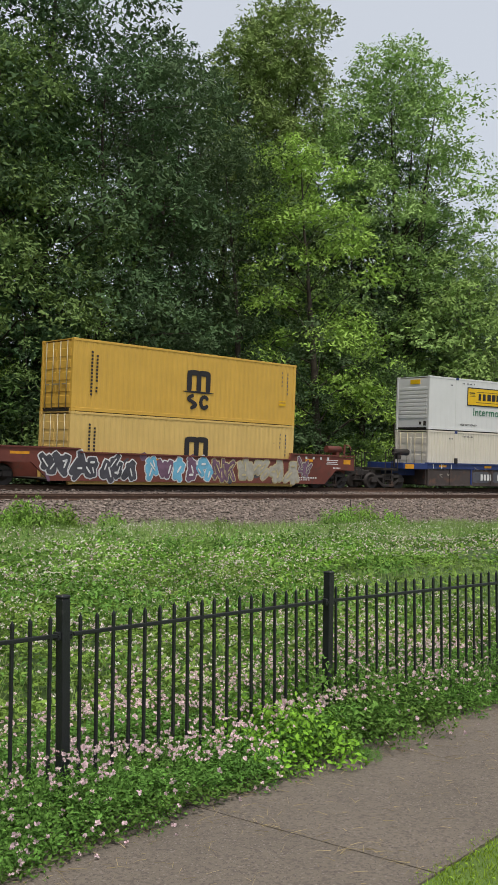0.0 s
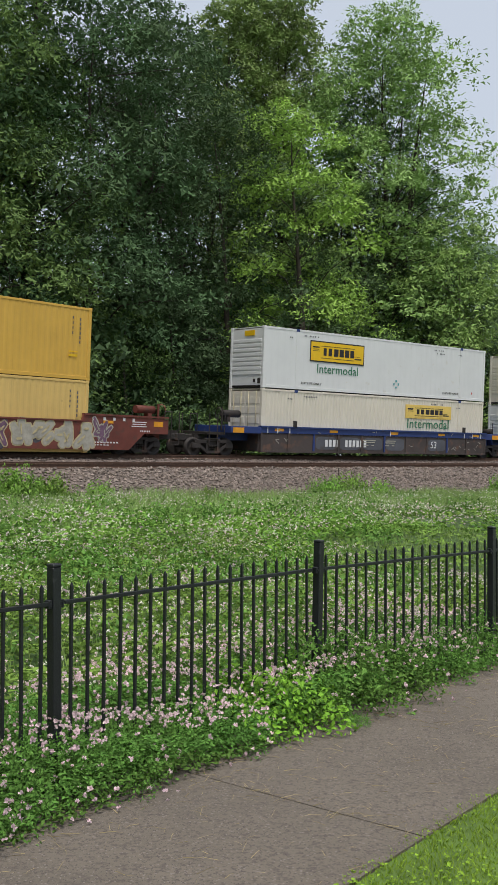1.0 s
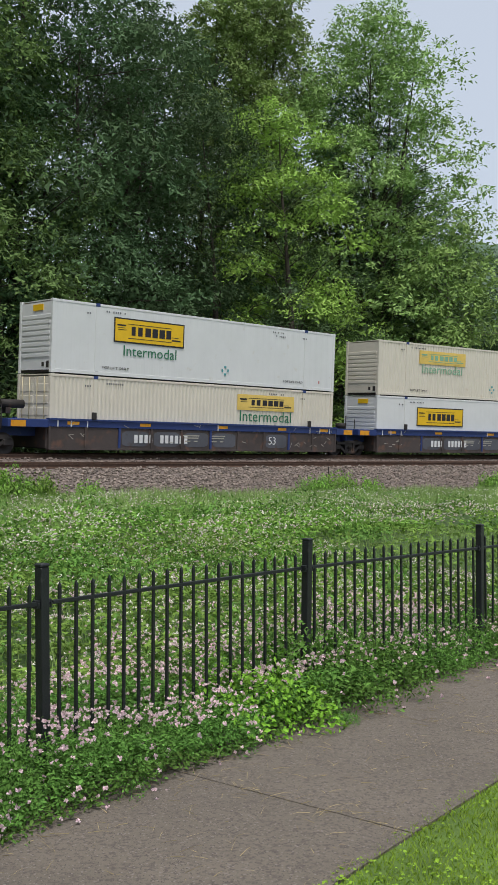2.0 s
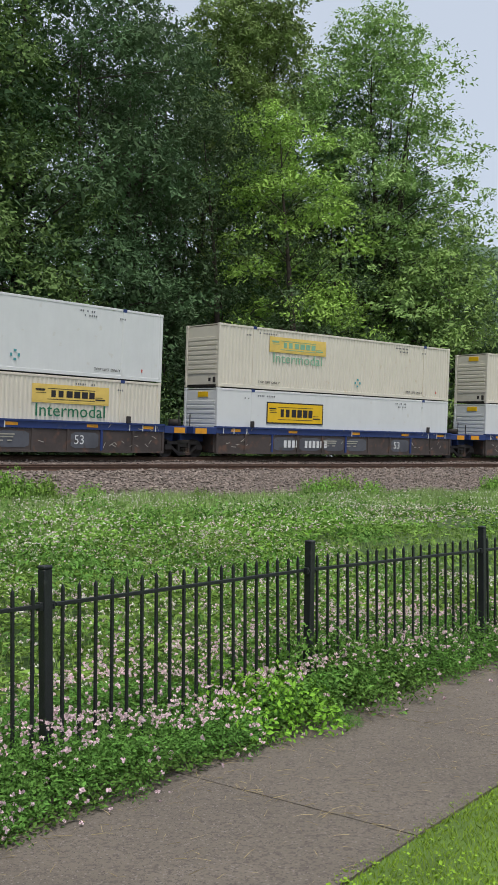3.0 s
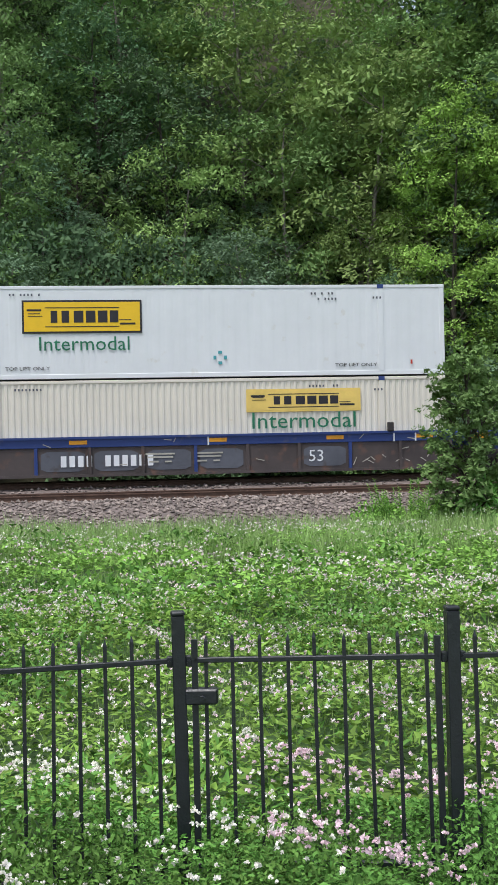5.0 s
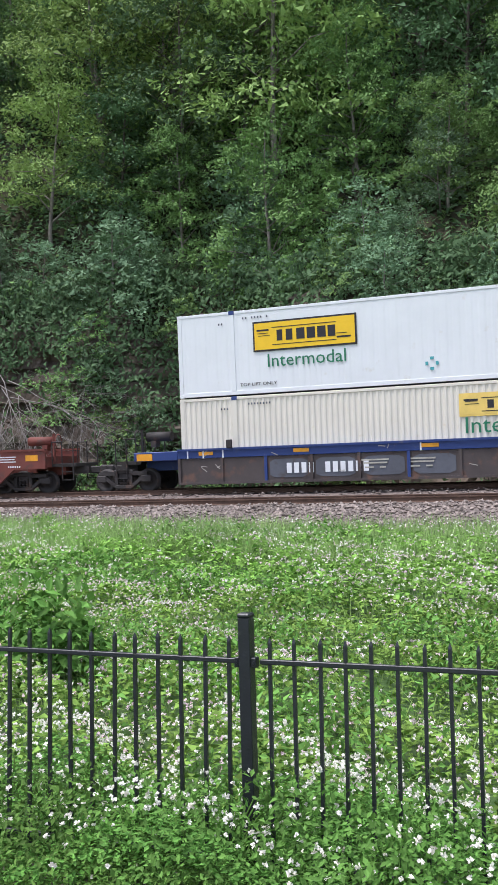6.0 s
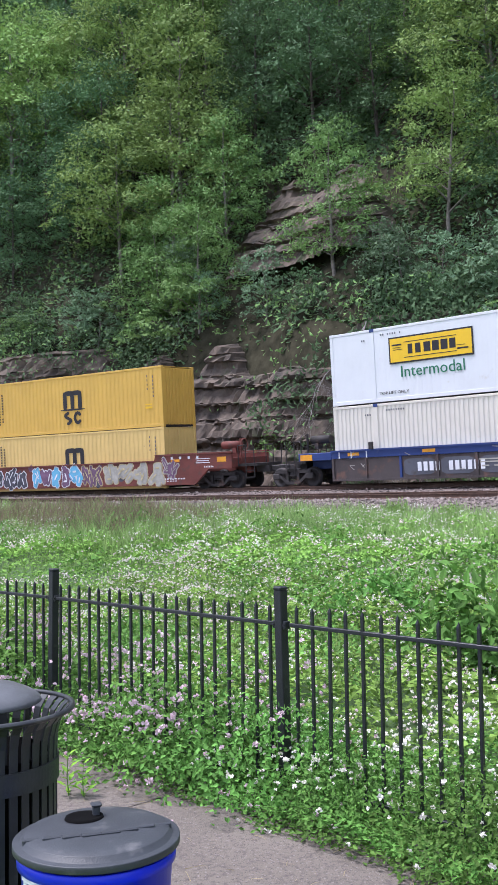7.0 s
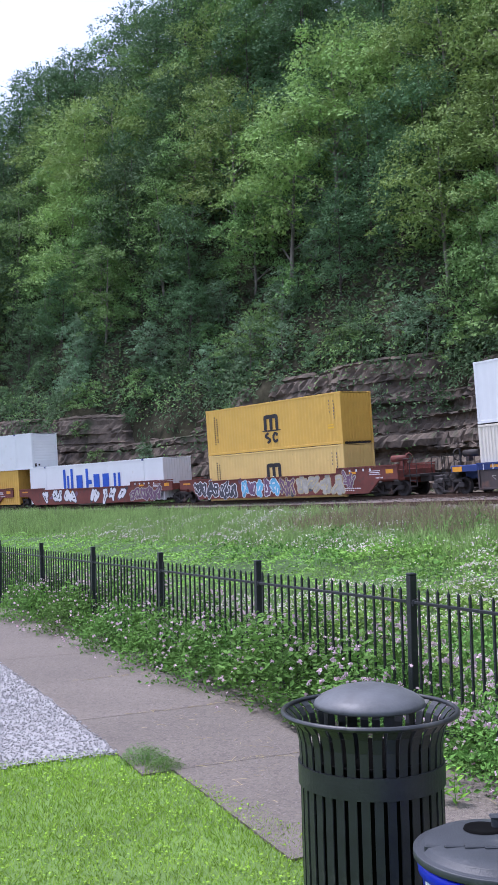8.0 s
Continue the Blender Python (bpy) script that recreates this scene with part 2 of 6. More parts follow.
def leaf_arrays(C, A, N, length, width):
    """Rhombic leaves, folded on the midrib: centre, axis, rough normal."""
    A = unit(A)
    B = unit(np.cross(N, A))
    N2 = np.cross(A, B)
    length, width = np.broadcast_to(length, len(C))[:, None], np.broadcast_to(width, len(C))[:, None]
    V = np.stack([C - A * length / 2, C + B * width / 2 + N2 * width * 0.18, C + A * length / 2, C - B * width / 2 + N2 * width * 0.18], 1).reshape(-1, 3)
    i = np.arange(len(C))[:, None] * 4
    return V, np.concatenate([i + [0, 1, 2], i + [0, 2, 3]], 0)


def leaves(name, C, A, N, length, width, material):
    V, F = leaf_arrays(C, A, N, length, width)
    return mesh_np(name, V, F, material)


def tri_leaves(name, C, A, N, length, width, material):
    """Single-faced leaves for what stands far off."""
    A = unit(A)
    B = unit(np.cross(N, A))
    length, width = np.broadcast_to(length, len(C))[:, None], np.broadcast_to(width, len(C))[:, None]
    V = np.stack([C - A * length / 2 + B * width * 0.25, C + B * width / 2 + A * length * 0.1, C + A * length / 2 - B * width * 0.1, C - B * width / 2], 1).reshape(-1, 4, 3)[:, [0, 2, 3]].reshape(-1, 3)
    return mesh_np(name, V, np.arange(len(C) * 3).reshape(-1, 3), material)


def blades(name, base, tip, width, material, rng):
    """Thin grass blades with a bend, from base to tip."""
    d = tip - base
    side = unit(np.cross(d, rng.normal(size=d.shape))) * np.broadcast_to(width, len(base))[:, None]
    mid = base + d * 0.55 + np.array([0, 0, 1.0]) * np.linalg.norm(d, axis=1)[:, None] * 0.06
    V = np.stack([base - side / 2, base + side / 2, mid + side / 3, mid - side / 3, tip], 1).reshape(-1, 3)
    i = np.arange(len(base))[:, None] * 5
    return mesh_np(name, V, np.concatenate([i + [0, 1, 2], i + [0, 2, 3], i + [3, 2, 4]], 0), material)


def grid_mesh(name, rhos, ss, zfun, material, smooth_shade=True):
    P, S = np.meshgrid(rhos, ss, indexing="ij")
    V = ring_np(P, S, zfun(P, S)).reshape(-1, 3)
    n, m = P.shape
    i = (np.arange(n - 1)[:, None] * m + np.arange(m - 1)).ravel()[:, None]
    me = mesh_np(name, V, i + [0, 1, m + 1, m], material)
    if smooth_shade:
        me.polygons.foreach_set("use_smooth", np.ones(len(me.polygons), bool))
    return me


def text_mesh(words, size, depth=0.004):
    cu = bpy.data.curves.new("words", "FONT")
    cu.body, cu.size, cu.extrude, cu.align_x, cu.align_y, cu.resolution_u = words, size, depth, "CENTER", "CENTER", 2
    ob = bpy.data.objects.new("words", cu)
    scene.collection.objects.link(ob)
    me = bpy.data.meshes.new_from_object(ob.evaluated_get(bpy.context.evaluated_depsgraph_get()))
    bpy.data.objects.remove(ob)
    return me


def rounded(bm, cx, cz, w, h, y, power=3.0, n=20, mi=0, skew=0.0, wob=0.0, depth=0.006):
    """A soft-cornered plate standing in the xz plane, facing -y."""
    vs = []
    for i in range(n):
        a = 2 * math.pi * i / n
        c, s = math.cos(a), math.sin(a)
        k = (abs(c) ** power + abs(s) ** power) ** (-1 / power) * (1 + wob * math.sin(3 * a + cx * 5))
        vs.append((cx + w / 2 * c * k + skew * s * h / 2, y, cz + h / 2 * s * k))
    front = [bm.verts.new(v) for v in vs]
    back = [bm.verts.new((v[0], v[1] + depth, v[2])) for v in vs]
    bm.faces.new(front).material_index = mi
    for i in range(n):
        bm.faces.new((front[i], back[i], back[(i + 1) % n], front[(i + 1) % n])).material_index = mi

# ---- ground, path, tracks, hill ----
ALONG = np.concatenate([np.linspace(-420, -100, 30)[:-1], np.linspace(-100, 100, 161), np.linspace(100, 420, 30)[1:]])


def structure(name, me, label, category):
    return tagged(new(name, me), label, category, kind="structure")


structure("ground", grid_mesh("ground", np.concatenate([[0.5, 60, 110, 125, 132], np.linspace(134, 161, 82)]), np.linspace(-R * math.pi, R * math.pi, 700),
                              lambda p, s: ground_z(p, s) * (np.abs(s) < 260) - 0.02 + 0.012 * wave(p * 3, s * 3), M_MEADOW), "green meadow ground rising to the railway", "ground")
structure("lawn", grid_mesh("lawn", np.linspace(120, 139.3, 40), np.linspace(-60, 60, 160), lambda p, s: 0.0 * p - 0.004 + 0.008 * wave(p * 2, s * 2), M_LAWN), "mown green lawn beside the path", "lawn")


def bank_z(p, s):
    foot = ground_z(p * 0 + 158.3, s) - 0.05
    top1, top2 = RAIL_NEAR - 0.19 + GRADE * s, RAIL_FAR - 0.2 + GRADE * s
    z = foot + (top1 - foot) * np.clip((p - 158.0) / 4.2, 0, 1)
    z = np.where(p > 166.0, top1 + (top2 - top1) * np.clip((p - 166.0) / 1.0, 0, 1), z)
    z = np.where(p > 170.7, top2 - 0.5 * np.clip((p - 170.7) / 1.6, 0, 1), z)
    return z + 0.035 * wave(p * 4, s * 4, 3.0)


structure("ballast_bank", grid_mesh("ballast_bank", np.linspace(157.6, 176.5, 74), np.linspace(-150, 150, 620), bank_z, M_BALLAST), "grey-brown crushed stone ballast bank under the tracks", "ballast")


def rail(name, rho, z):
    prof = [(-0.07, -0.17), (0.07, -0.17), (0.07, -0.155), (0.012, -0.13), (0.012, -0.045), (0.037, -0.035), (0.037, -0.004), (0.028, 0), (-0.028, 0), (-0.037, -0.004), (-0.037, -0.035), (-0.012, -0.045), (-0.012, -0.13), (-0.07, -0.155)]
    ss = np.arange(-150, 150.1, 1.5)
    n = len(prof)
    V = np.concatenate([[list(ring(rho + a, s, z + GRADE * s + b)) for a, b in prof] for s in ss])
    F = [(i * n + j, i * n + (j + 1) % n, (i + 1) * n + (j + 1) % n, (i + 1) * n + j) for i in range(len(ss) - 1) for j in range(n)]
    me = mesh_np(name, V, F, [M_RAIL, M_RAILTOP])
    for p in me.polygons:
        p.material_index = 1 if p.index % n in (7,) else 0
    return structure("rail", me, "long rusty steel rail with a polished head", "rail")


for rho, z in ((TRACK_NEAR - 0.75, RAIL_NEAR), (TRACK_NEAR + 0.75, RAIL_NEAR + 0.06), (TRACK_FAR - 0.75, RAIL_FAR), (TRACK_FAR + 0.75, RAIL_FAR + 0.08)):
    rail("rail", rho, z)


structure("hillside", grid_mesh("hillside", np.concatenate([np.linspace(R + 6.5, R + 16, 26), np.linspace(R + 16.8, R + 70, 60), [R + 110, R + 250]]), np.linspace(-230, 60, 330), hill_z, M_HILL), "steep wooded hillside behind the tracks", "hillside")


def on_hill(ss, z):
    """Radius at which the slope reaches height z, a little proud of it."""
    grid = np.linspace(R + 8, R + 34, 160)
    H = np.maximum.accumulate(hill_z(grid[:, None], ss[None, :]), axis=0)
    return np.array([np.interp(z, H[:, k], grid) for k in range(len(ss))]) - 1.5


def rock_face(name, s0, s1, z0, z1, rho_of, slope, seed, label):
    """A face of layered beds: each bed is broken into blocks that stand proud or back."""
    r = np.random.default_rng(seed)
    ss = np.arange(s0, s1, 0.27)
    edge = smooth(s0, s0 + 5, ss) * smooth(s1, s1 - 5, ss)
    top = edge * np.clip(0.9 + 0.3 * np.sin(ss * 0.37 + seed) * np.sin(ss * 0.83 + 2) + 0.25 * np.sin(ss * 0.19), 0.72, 1.0)
    rows, z = [], z0
    while z < z1:
        thick = r.choice([0.14, 0.2, 0.3, 0.45, 0.8])
        cuts = np.sort(r.uniform(s0, s1, int((s1 - s0) / r.uniform(1.2, 3.2))))
        block = r.uniform(-0.35, 0.35, len(cuts) + 1)[np.searchsorted(cuts, ss)] + r.uniform(-0.5, 0.35)
        dip = 0.5 * np.sin(ss * 0.11 + 1) + 0.012 * (ss + 45)
        for k, zz in enumerate((z, z + thick * 0.5, z + thick - 0.03)):
            jit = r.normal(size=len(ss)) * 0.085
            zrow = zz + (dip * (zz > z0 + 0.1)) * edge
            back = 3.5 * smooth(-0.3, 0.4, zz - (z0 + (z1 - z0) * top))
            rows.append(ring_np((rho_of(ss) + (zz - z0) * slope if slope else on_hill(ss, zz)) - block * (0.7 + 0.3 * (k == 1)) + jit + 1.6 * (1 - edge) + back, ss, zrow + r.normal(size=len(ss)) * 0.03))
        z += thick
    V = np.stack(rows)
    n, m = V.shape[:2]
    i = (np.arange(n - 1)[:, None] * m + np.arange(m - 1)).ravel()[:, None]
    return structure(name, mesh_np(name, V.reshape(-1, 3), i + [0, 1, m + 1, m], M_ROCK), label, "rock face")


rock_face("rock_cut", -112, -6, 1.3, 11.2, cut_foot, 0.3, 1, "grey-brown layered rock cut with ledges behind the train")
rock_face("rock_outcrop", -46.5, -31.5, 15.5, 23.5, None, 0, 2, "dark layered rock outcrop high on the slope")


def far_hill():
    ss = np.linspace(60, 190, 90)
    P, S = np.meshgrid(np.linspace(R + 120, R + 330, 40), ss, indexing="ij")
    t = (P - R - 120) / 210
    Z = 2 + 88 * np.sin(np.clip(t, 0, 1) * math.pi / 2) * (0.35 + 0.65 * smooth(60, 130, S)) + 3 * wave(P * 0.12, S * 0.15) + 2.2 * wave(P * 0.9, S * 0.8)
    V = ring_np(P, S, Z).reshape(-1, 3)
    n, m = P.shape
    i = (np.arange(n - 1)[:, None] * m + np.arange(m - 1)).ravel()[:, None]
    return structure("far_hill", mesh_np("far_hill", V, i + [0, 1, m + 1, m], mat("far_woods", (0.10, 0.16, 0.10), vary=0.5, scale=0.15, bump=1, bscale=0.5)), "distant wooded hill beyond the trees", "hill")


far_hill()


# ---- the train ----
def paint(name, color, rough=0.5, rust=(0.16, 0.08, 0.045), amount=0.66, vary=0.1):
    return mat(name, color, rough=rough, vary=vary, scale=0.8, bump=0.04, bscale=30, dirt=(rust, 2.6, amount))


P_YEL = paint("yellow_container_paint", (0.66, 0.40, 0.07), amount=0.74)
P_YEL2 = paint("faded_yellow_paint", (0.69, 0.48, 0.16), amount=0.70)
P_WHITE = paint("white_container_paint", (0.70, 0.715, 0.715), rust=(0.60, 0.58, 0.52), amount=0.66, vary=0.05)
P_CREAM = paint("cream_container_paint", (0.69, 0.645, 0.55), rust=(0.58, 0.48, 0.34), amount=0.66, vary=0.06)
P_BLUE = paint("blue_car_paint", (0.022, 0.045, 0.17), rust=(0.10, 0.10, 0.13), amount=0.62)
P_BROWN = paint("grimy_brown_steel", (0.072, 0.058, 0.055), rough=0.8, rust=(0.13, 0.075, 0.055), amount=0.55, vary=0.35)
P_SLATE = paint("grimy_slate_panel", (0.10, 0.105, 0.125), rough=0.75, rust=(0.07, 0.06, 0.055), amount=0.6, vary=0.3)
P_RED = paint("oxide_red_car_paint", (0.17, 0.048, 0.035), rough=0.7, rust=(0.10, 0.045, 0.035), amount=0.55, vary=0.3)
P_STEEL = paint("dark_greasy_steel", (0.035, 0.03, 0.028), rough=0.7, rust=(0.09, 0.055, 0.04), amount=0.58, vary=0.4)
P_INK = mat("black_print", (0.022, 0.020, 0.024), rough=0.6)
P_SIGNY = mat("sign_yellow", (0.80, 0.50, 0.012), rough=0.5, vary=0.06)
P_FADEY = mat("faded_sign_yellow", (0.78, 0.56, 0.14), rough=0.6, vary=0.15, scale=2)
P_GREEN = mat("green_print", (0.02, 0.17, 0.085), rough=0.6)
P_FADEG = mat("faded_green_print", (0.25, 0.48, 0.32), rough=0.6)
P_MBLUE = mat("blue_print", (0.02, 0.09, 0.50), rough=0.5)
P_REFL = mat("amber_reflector", (0.75, 0.33, 0.02), rough=0.4)
P_SKYB = mat("sky_blue_spray", (0.16, 0.46, 0.66), rough=0.6, vary=0.3, scale=2)
P_VIO = mat("violet_spray", (0.18, 0.10, 0.16), rough=0.6, vary=0.4, scale=3)
P_SILV = mat("silver_spray", (0.42, 0.40, 0.34), rough=0.5, vary=0.3, scale=3)
P_GREYSP = mat("dark_grey_spray", (0.07, 0.07, 0.085), rough=0.6, vary=0.4, scale=3)
P_CREAMSP = mat("cream_spray", (0.55, 0.47, 0.27), rough=0.6, vary=0.4, scale=4)

TOP0 = 8.26
S0, SPEED, SLOWING = 47.244, 10.777, -0.016
movers, wheel_movers = [], []


def along(u, t):
    return S0 + u - SPEED * t - 0.5 * SLOWING * t * t


def train_pose(u, drop, t):
    """A thing at u along the train, its origin drop metres above the railhead, leaning with the banked curve."""
    s = along(u, t)
    m = at_ring(TRACK_FAR, s, RAIL_FAR + GRADE * s, 0, 3.0)
    return m @ pose(0, 0, drop, 0, -math.degrees(GRADE), 0)


def rides(ob, u, drop):
    ob.matrix_basis = train_pose(u, drop, 0)
    movers.append((ob, u, drop))
    return ob


def corrugated(bm, x0, x1, z0, z1, y, pitch, depth, sign, mi=0):
    """A trapezoid-ribbed wall along x at y; sign -1 faces the park."""
    n = max(1, round((x1 - x0) / pitch))
    p = (x1 - x0) / n
    pts = []
    for i in range(n):
        a = x0 + i * p
        pts += [(a, 0), (a + 0.34 * p, 0), (a + 0.5 * p, depth), (a + 0.84 * p, depth)]
    pts.append((x1, 0))
    lo = [bm.verts.new((a, y - sign * d, z0)) for a, d in pts]
    hi = [bm.verts.new((a, y - sign * d, z1)) for a, d in pts]
    for i in range(len(pts) - 1):
        bm.faces.new((lo[i], lo[i + 1], hi[i + 1], hi[i])).material_index = mi


def container(L, W, H, body, label, pitch=0.28, depth=0.036, posts=None, doors=0, end_ribs="upright", frame_paint=None):
    """A shipping container, origin under its middle. doors: -1 or 1, the end with doors."""
    ob = new("shipping_container")
    tagged(ob, label, "container")
    fp = frame_paint or body
    hx, hy = L / 2, W / 2
    bm = bmesh.new()
    corrugated(bm, -hx + 0.12, hx - 0.12, 0.14, H - 0.1, -hy + 0.012, pitch, depth, -1)
    part("side_panel", bm, body, ob)
    bm = bmesh.new()
    corrugated(bm, -hx + 0.12, hx - 0.12, 0.14, H - 0.1, hy - 0.012, pitch, depth, 1)
    part("side_panel", bm, body, ob)
    bm = bmesh.new()
    box(bm, -hx + 0.05, -hy + 0.05, H - 0.05, hx - 0.05, hy - 0.05, H - 0.015)
    part("roof", bm, body, ob)
    bm = bmesh.new()
    box(bm, -hx + 0.05, -hy + 0.05, 0.02, hx - 0.05, hy - 0.05, 0.14)
    part("floor_frame", bm, P_STEEL, ob)
    for sx in (-1, 1):
        for sy in (-1, 1):
            bm = bmesh.new()
            box(bm, sx * hx - sx * 0.16, sy * hy - sy * 0.14, 0.118, sx * hx, sy * hy, H - 0.118, bevel=0.012)
            box(bm, sx * hx - sx * 0.18, sy * hy - sy * 0.162, 0, sx * hx + sx * 0.006, sy * hy + sy * 0.006, 0.118, bevel=0.01)
            box(bm, sx * hx - sx * 0.18, sy * hy - sy * 0.162, H - 0.118, sx * hx + sx * 0.006, sy * hy + sy * 0.006, H, bevel=0.01)
            part("corner_post", bm, fp, ob)
    for sy in (-1, 1):
        bm = bmesh.new()
        box(bm, -hx + 0.17, sy * hy - sy * 0.07, H - 0.105, hx - 0.17, sy * hy, H - 0.01, bevel=0.008)
        part("top_rail", bm, fp, ob)
        bm = bmesh.new()
        box(bm, -hx + 0.17, sy * hy - sy * 0.07, 0.02, hx - 0.17, sy * hy, 0.16, bevel=0.008)
        part("bottom_rail", bm, fp, ob)
    for px in posts or ():
        bm = bmesh.new()
        box(bm, px - 0.09, -hy - 0.008, 0.16, px + 0.09, -hy + 0.06, H - 0.1, bevel=0.006)
        box(bm, px - 0.1, -hy - 0.012, H - 0.13, px + 0.1, -hy + 0.06, H + 0.004, 1)
        part("lift_post", bm, [fp, P_BLUE], ob)
    for sx in (-1, 1):
        if sx == doors:
            for k in (-1, 1):
                bm = bmesh.new()
                y0, y1 = (-hy + 0.15, -0.01) if k < 0 else (0.01, hy - 0.15)
                box(bm, sx * hx - sx * 0.07, y0, 0.15, sx * hx - sx * 0.03, y1, H - 0.12, bevel=0.006)
                for j in range(5):
                    z = 0.3 + j * (H - 0.55) / 5
                    box(bm, sx * hx - sx * 0.045, y0 + 0.06, z, sx * hx - sx * 0.012, y1 - 0.06, z + (H - 0.7) / 5 * 0.72, bevel=0.012)
                leaf = part("door_leaf", bm, body, ob)
                for y in (y0 + 0.25 * (y1 - y0), y0 + 0.75 * (y1 - y0)):
                    bm = bmesh.new()
                    cyl(bm, (sx * hx + sx * 0.012, y, 0.1), (sx * hx + sx * 0.012, y, H - 0.1), 0.02, n=7)
                    box(bm, sx * hx - 0.01, y - 0.02, 1.05, sx * hx + sx * 0.03, y + 0.32 * k * -1, 1.1)
                    part("lock_bar", bm, mat("galvanised_bar", (0.42, 0.38, 0.26), rough=0.5, metal=0.3), leaf)
        else:
            bm = bmesh.new()
            if end_ribs == "level":
                box(bm, sx * hx - sx * 0.08, -hy + 0.13, 0.12, sx * hx - sx * 0.03, hy - 0.13, H - 0.1)
                for j in range(8):
                    z = 0.62 + j * (H - 1.15) / 8
                    b2 = bmesh.new()
                    box(b2, sx * hx - sx * 0.028, -hy + 0.2, z, sx * hx - sx * 0.002, hy - 0.2, z + 0.15, bevel=0.01)
                    part("end_rib", b2, body, ob)
                box(bm, sx * hx - sx * 0.04, -hy + 0.24, 0.2, sx * hx - sx * 0.01, -hy + 0.42, 0.46, 1)
                box(bm, sx * hx - sx * 0.04, -hy + 0.6, 0.26, sx * hx - sx * 0.01, -hy + 0.76, 0.42, 1)
            else:
                k = round((W - 0.26) / 0.23)
                for j in range(k):
                    y = -hy + 0.13 + j * (W - 0.26) / k
                    b2 = bmesh.new()
                    box(b2, sx * hx - sx * 0.049, y, 0.12, sx * hx - sx * 0.012, y + (W - 0.26) / k * 0.6, H - 0.1, bevel=0.014)
                    part("end_rib", b2, body, ob)
                box(bm, sx * hx - sx * 0.1, -hy + 0.1, 0.1, sx * hx - sx * 0.05, hy - 0.1, H - 0.08)
            part("end_wall", bm, [body, P_STEEL], ob)
    return ob


def bars(ob, name, specs, y, material, label=""):
    """Thin printed bars (x, z, width, height) on a face that looks to -y."""
    if name in ("reflector", "name_bars", "red_tag", "number_bars", "print_bars", "stencil_bars"):
        for x, z, w, h in specs:
            bm = bmesh.new()
            box(bm, x - w / 2, y - 0.006, z - h / 2, x + w / 2, y, z + h / 2)
            part(name[:-1] if name.endswith("_bars") else name, bm, material, ob, label)
        return None
    bm = bmesh.new()
    for x, z, w, h in specs:
        box(bm, x - w / 2, y - 0.006, z - h / 2, x + w / 2, y, z + h / 2)
    o = part(name, bm, material, ob, label)
    o["kind"] = "stuff"
    return o


def words(ob, text, x, z, size, y, material, width=None):
    """Lettering on a face that looks to -y, each letter a part of its own."""
    me = text_mesh(text, size)
    n = len(me.vertices)
    co = np.empty(n * 3, np.float32)
    me.vertices.foreach_get("co", co)
    co = co.reshape(-1, 3)
    if width:
        co[:, 0] *= width / (co[:, 0].max() - co[:, 0].min())
    polys = [tuple(p.vertices) for p in me.polygons]
    # letters are runs of faces whose spans along the line overlap
    spans = sorted((min(co[v][0] for v in p), max(co[v][0] for v in p), k) for k, p in enumerate(polys))
    runs, right = [], -1e9
    for lo, hi, k in spans:
        if lo > right + 1e-4:
            runs.append([])
        runs[-1].append(polys[k])
        right = max(right, hi)
    for run in runs:
        ids = sorted({v for p in run for v in p})
        at = {v: i for i, v in enumerate(ids)}
        letter = bpy.data.meshes.new("letter")
        letter.from_pydata([tuple(map(float, co[v])) for v in ids], [], [[at[v] for v in p] for p in run])
        letter.materials.append(material)
        share("letter", letter, ob, pose(x, y, z, 90))


def hauler_sign(ob, x, z, w, h, y, back, border, ink, green, letters, seed):
    """The yellow name board: bars stand for the name."""
    rng = random.Random(seed)
    bm = bmesh.new()
    box(bm, x - w / 2, y - 0.01, z - h / 2, x + w / 2, y, z + h / 2)
    board = part("name_board", bm, border, ob, "yellow name board")
    bm = bmesh.new()
    box(bm, x - w / 2 + 0.06, y - 0.015, z - h / 2 + 0.06, x + w / 2 - 0.06, y - 0.0102, z + h / 2 - 0.06)
    part("board_face", bm, back, board)
    spec, cx = [], x - 0.27 * w
    for k in (0.13, 0, 0.15, 0, 0.19, 0.19, 0.19, 0.17):
        if k:
            spec.append((cx + k * w * 0.27, z, k * w * 0.42, h * 0.36))
            cx += k * w * 0.53
        else:
            cx += 0.02 * w
    bars(board, "name_bars", spec, y - 0.0155, ink)
    bars(board, "scroll_lines", [(x, z + h * 0.27, w * 0.62, 0.025), (x, z - h * 0.3, w * 0.62, 0.025), (x - w * 0.40, z + 0.1, w * 0.1, 0.02), (x - w * 0.39, z + 0.02, w * 0.12, 0.02), (x - w * 0.40, z + h * 0.2, w * 0.12, 0.06), (x + w * 0.38, z - h * 0.22, w * 0.13, 0.06), (x + w * 0.36, z - h * 0.1, w * 0.1, 0.02)], y - 0.0155, ink)
    if letters:
        words(ob, "Intermodal", x + letters[0], z - h / 2 - letters[1], letters[2], y - 0.004, green, letters[3])


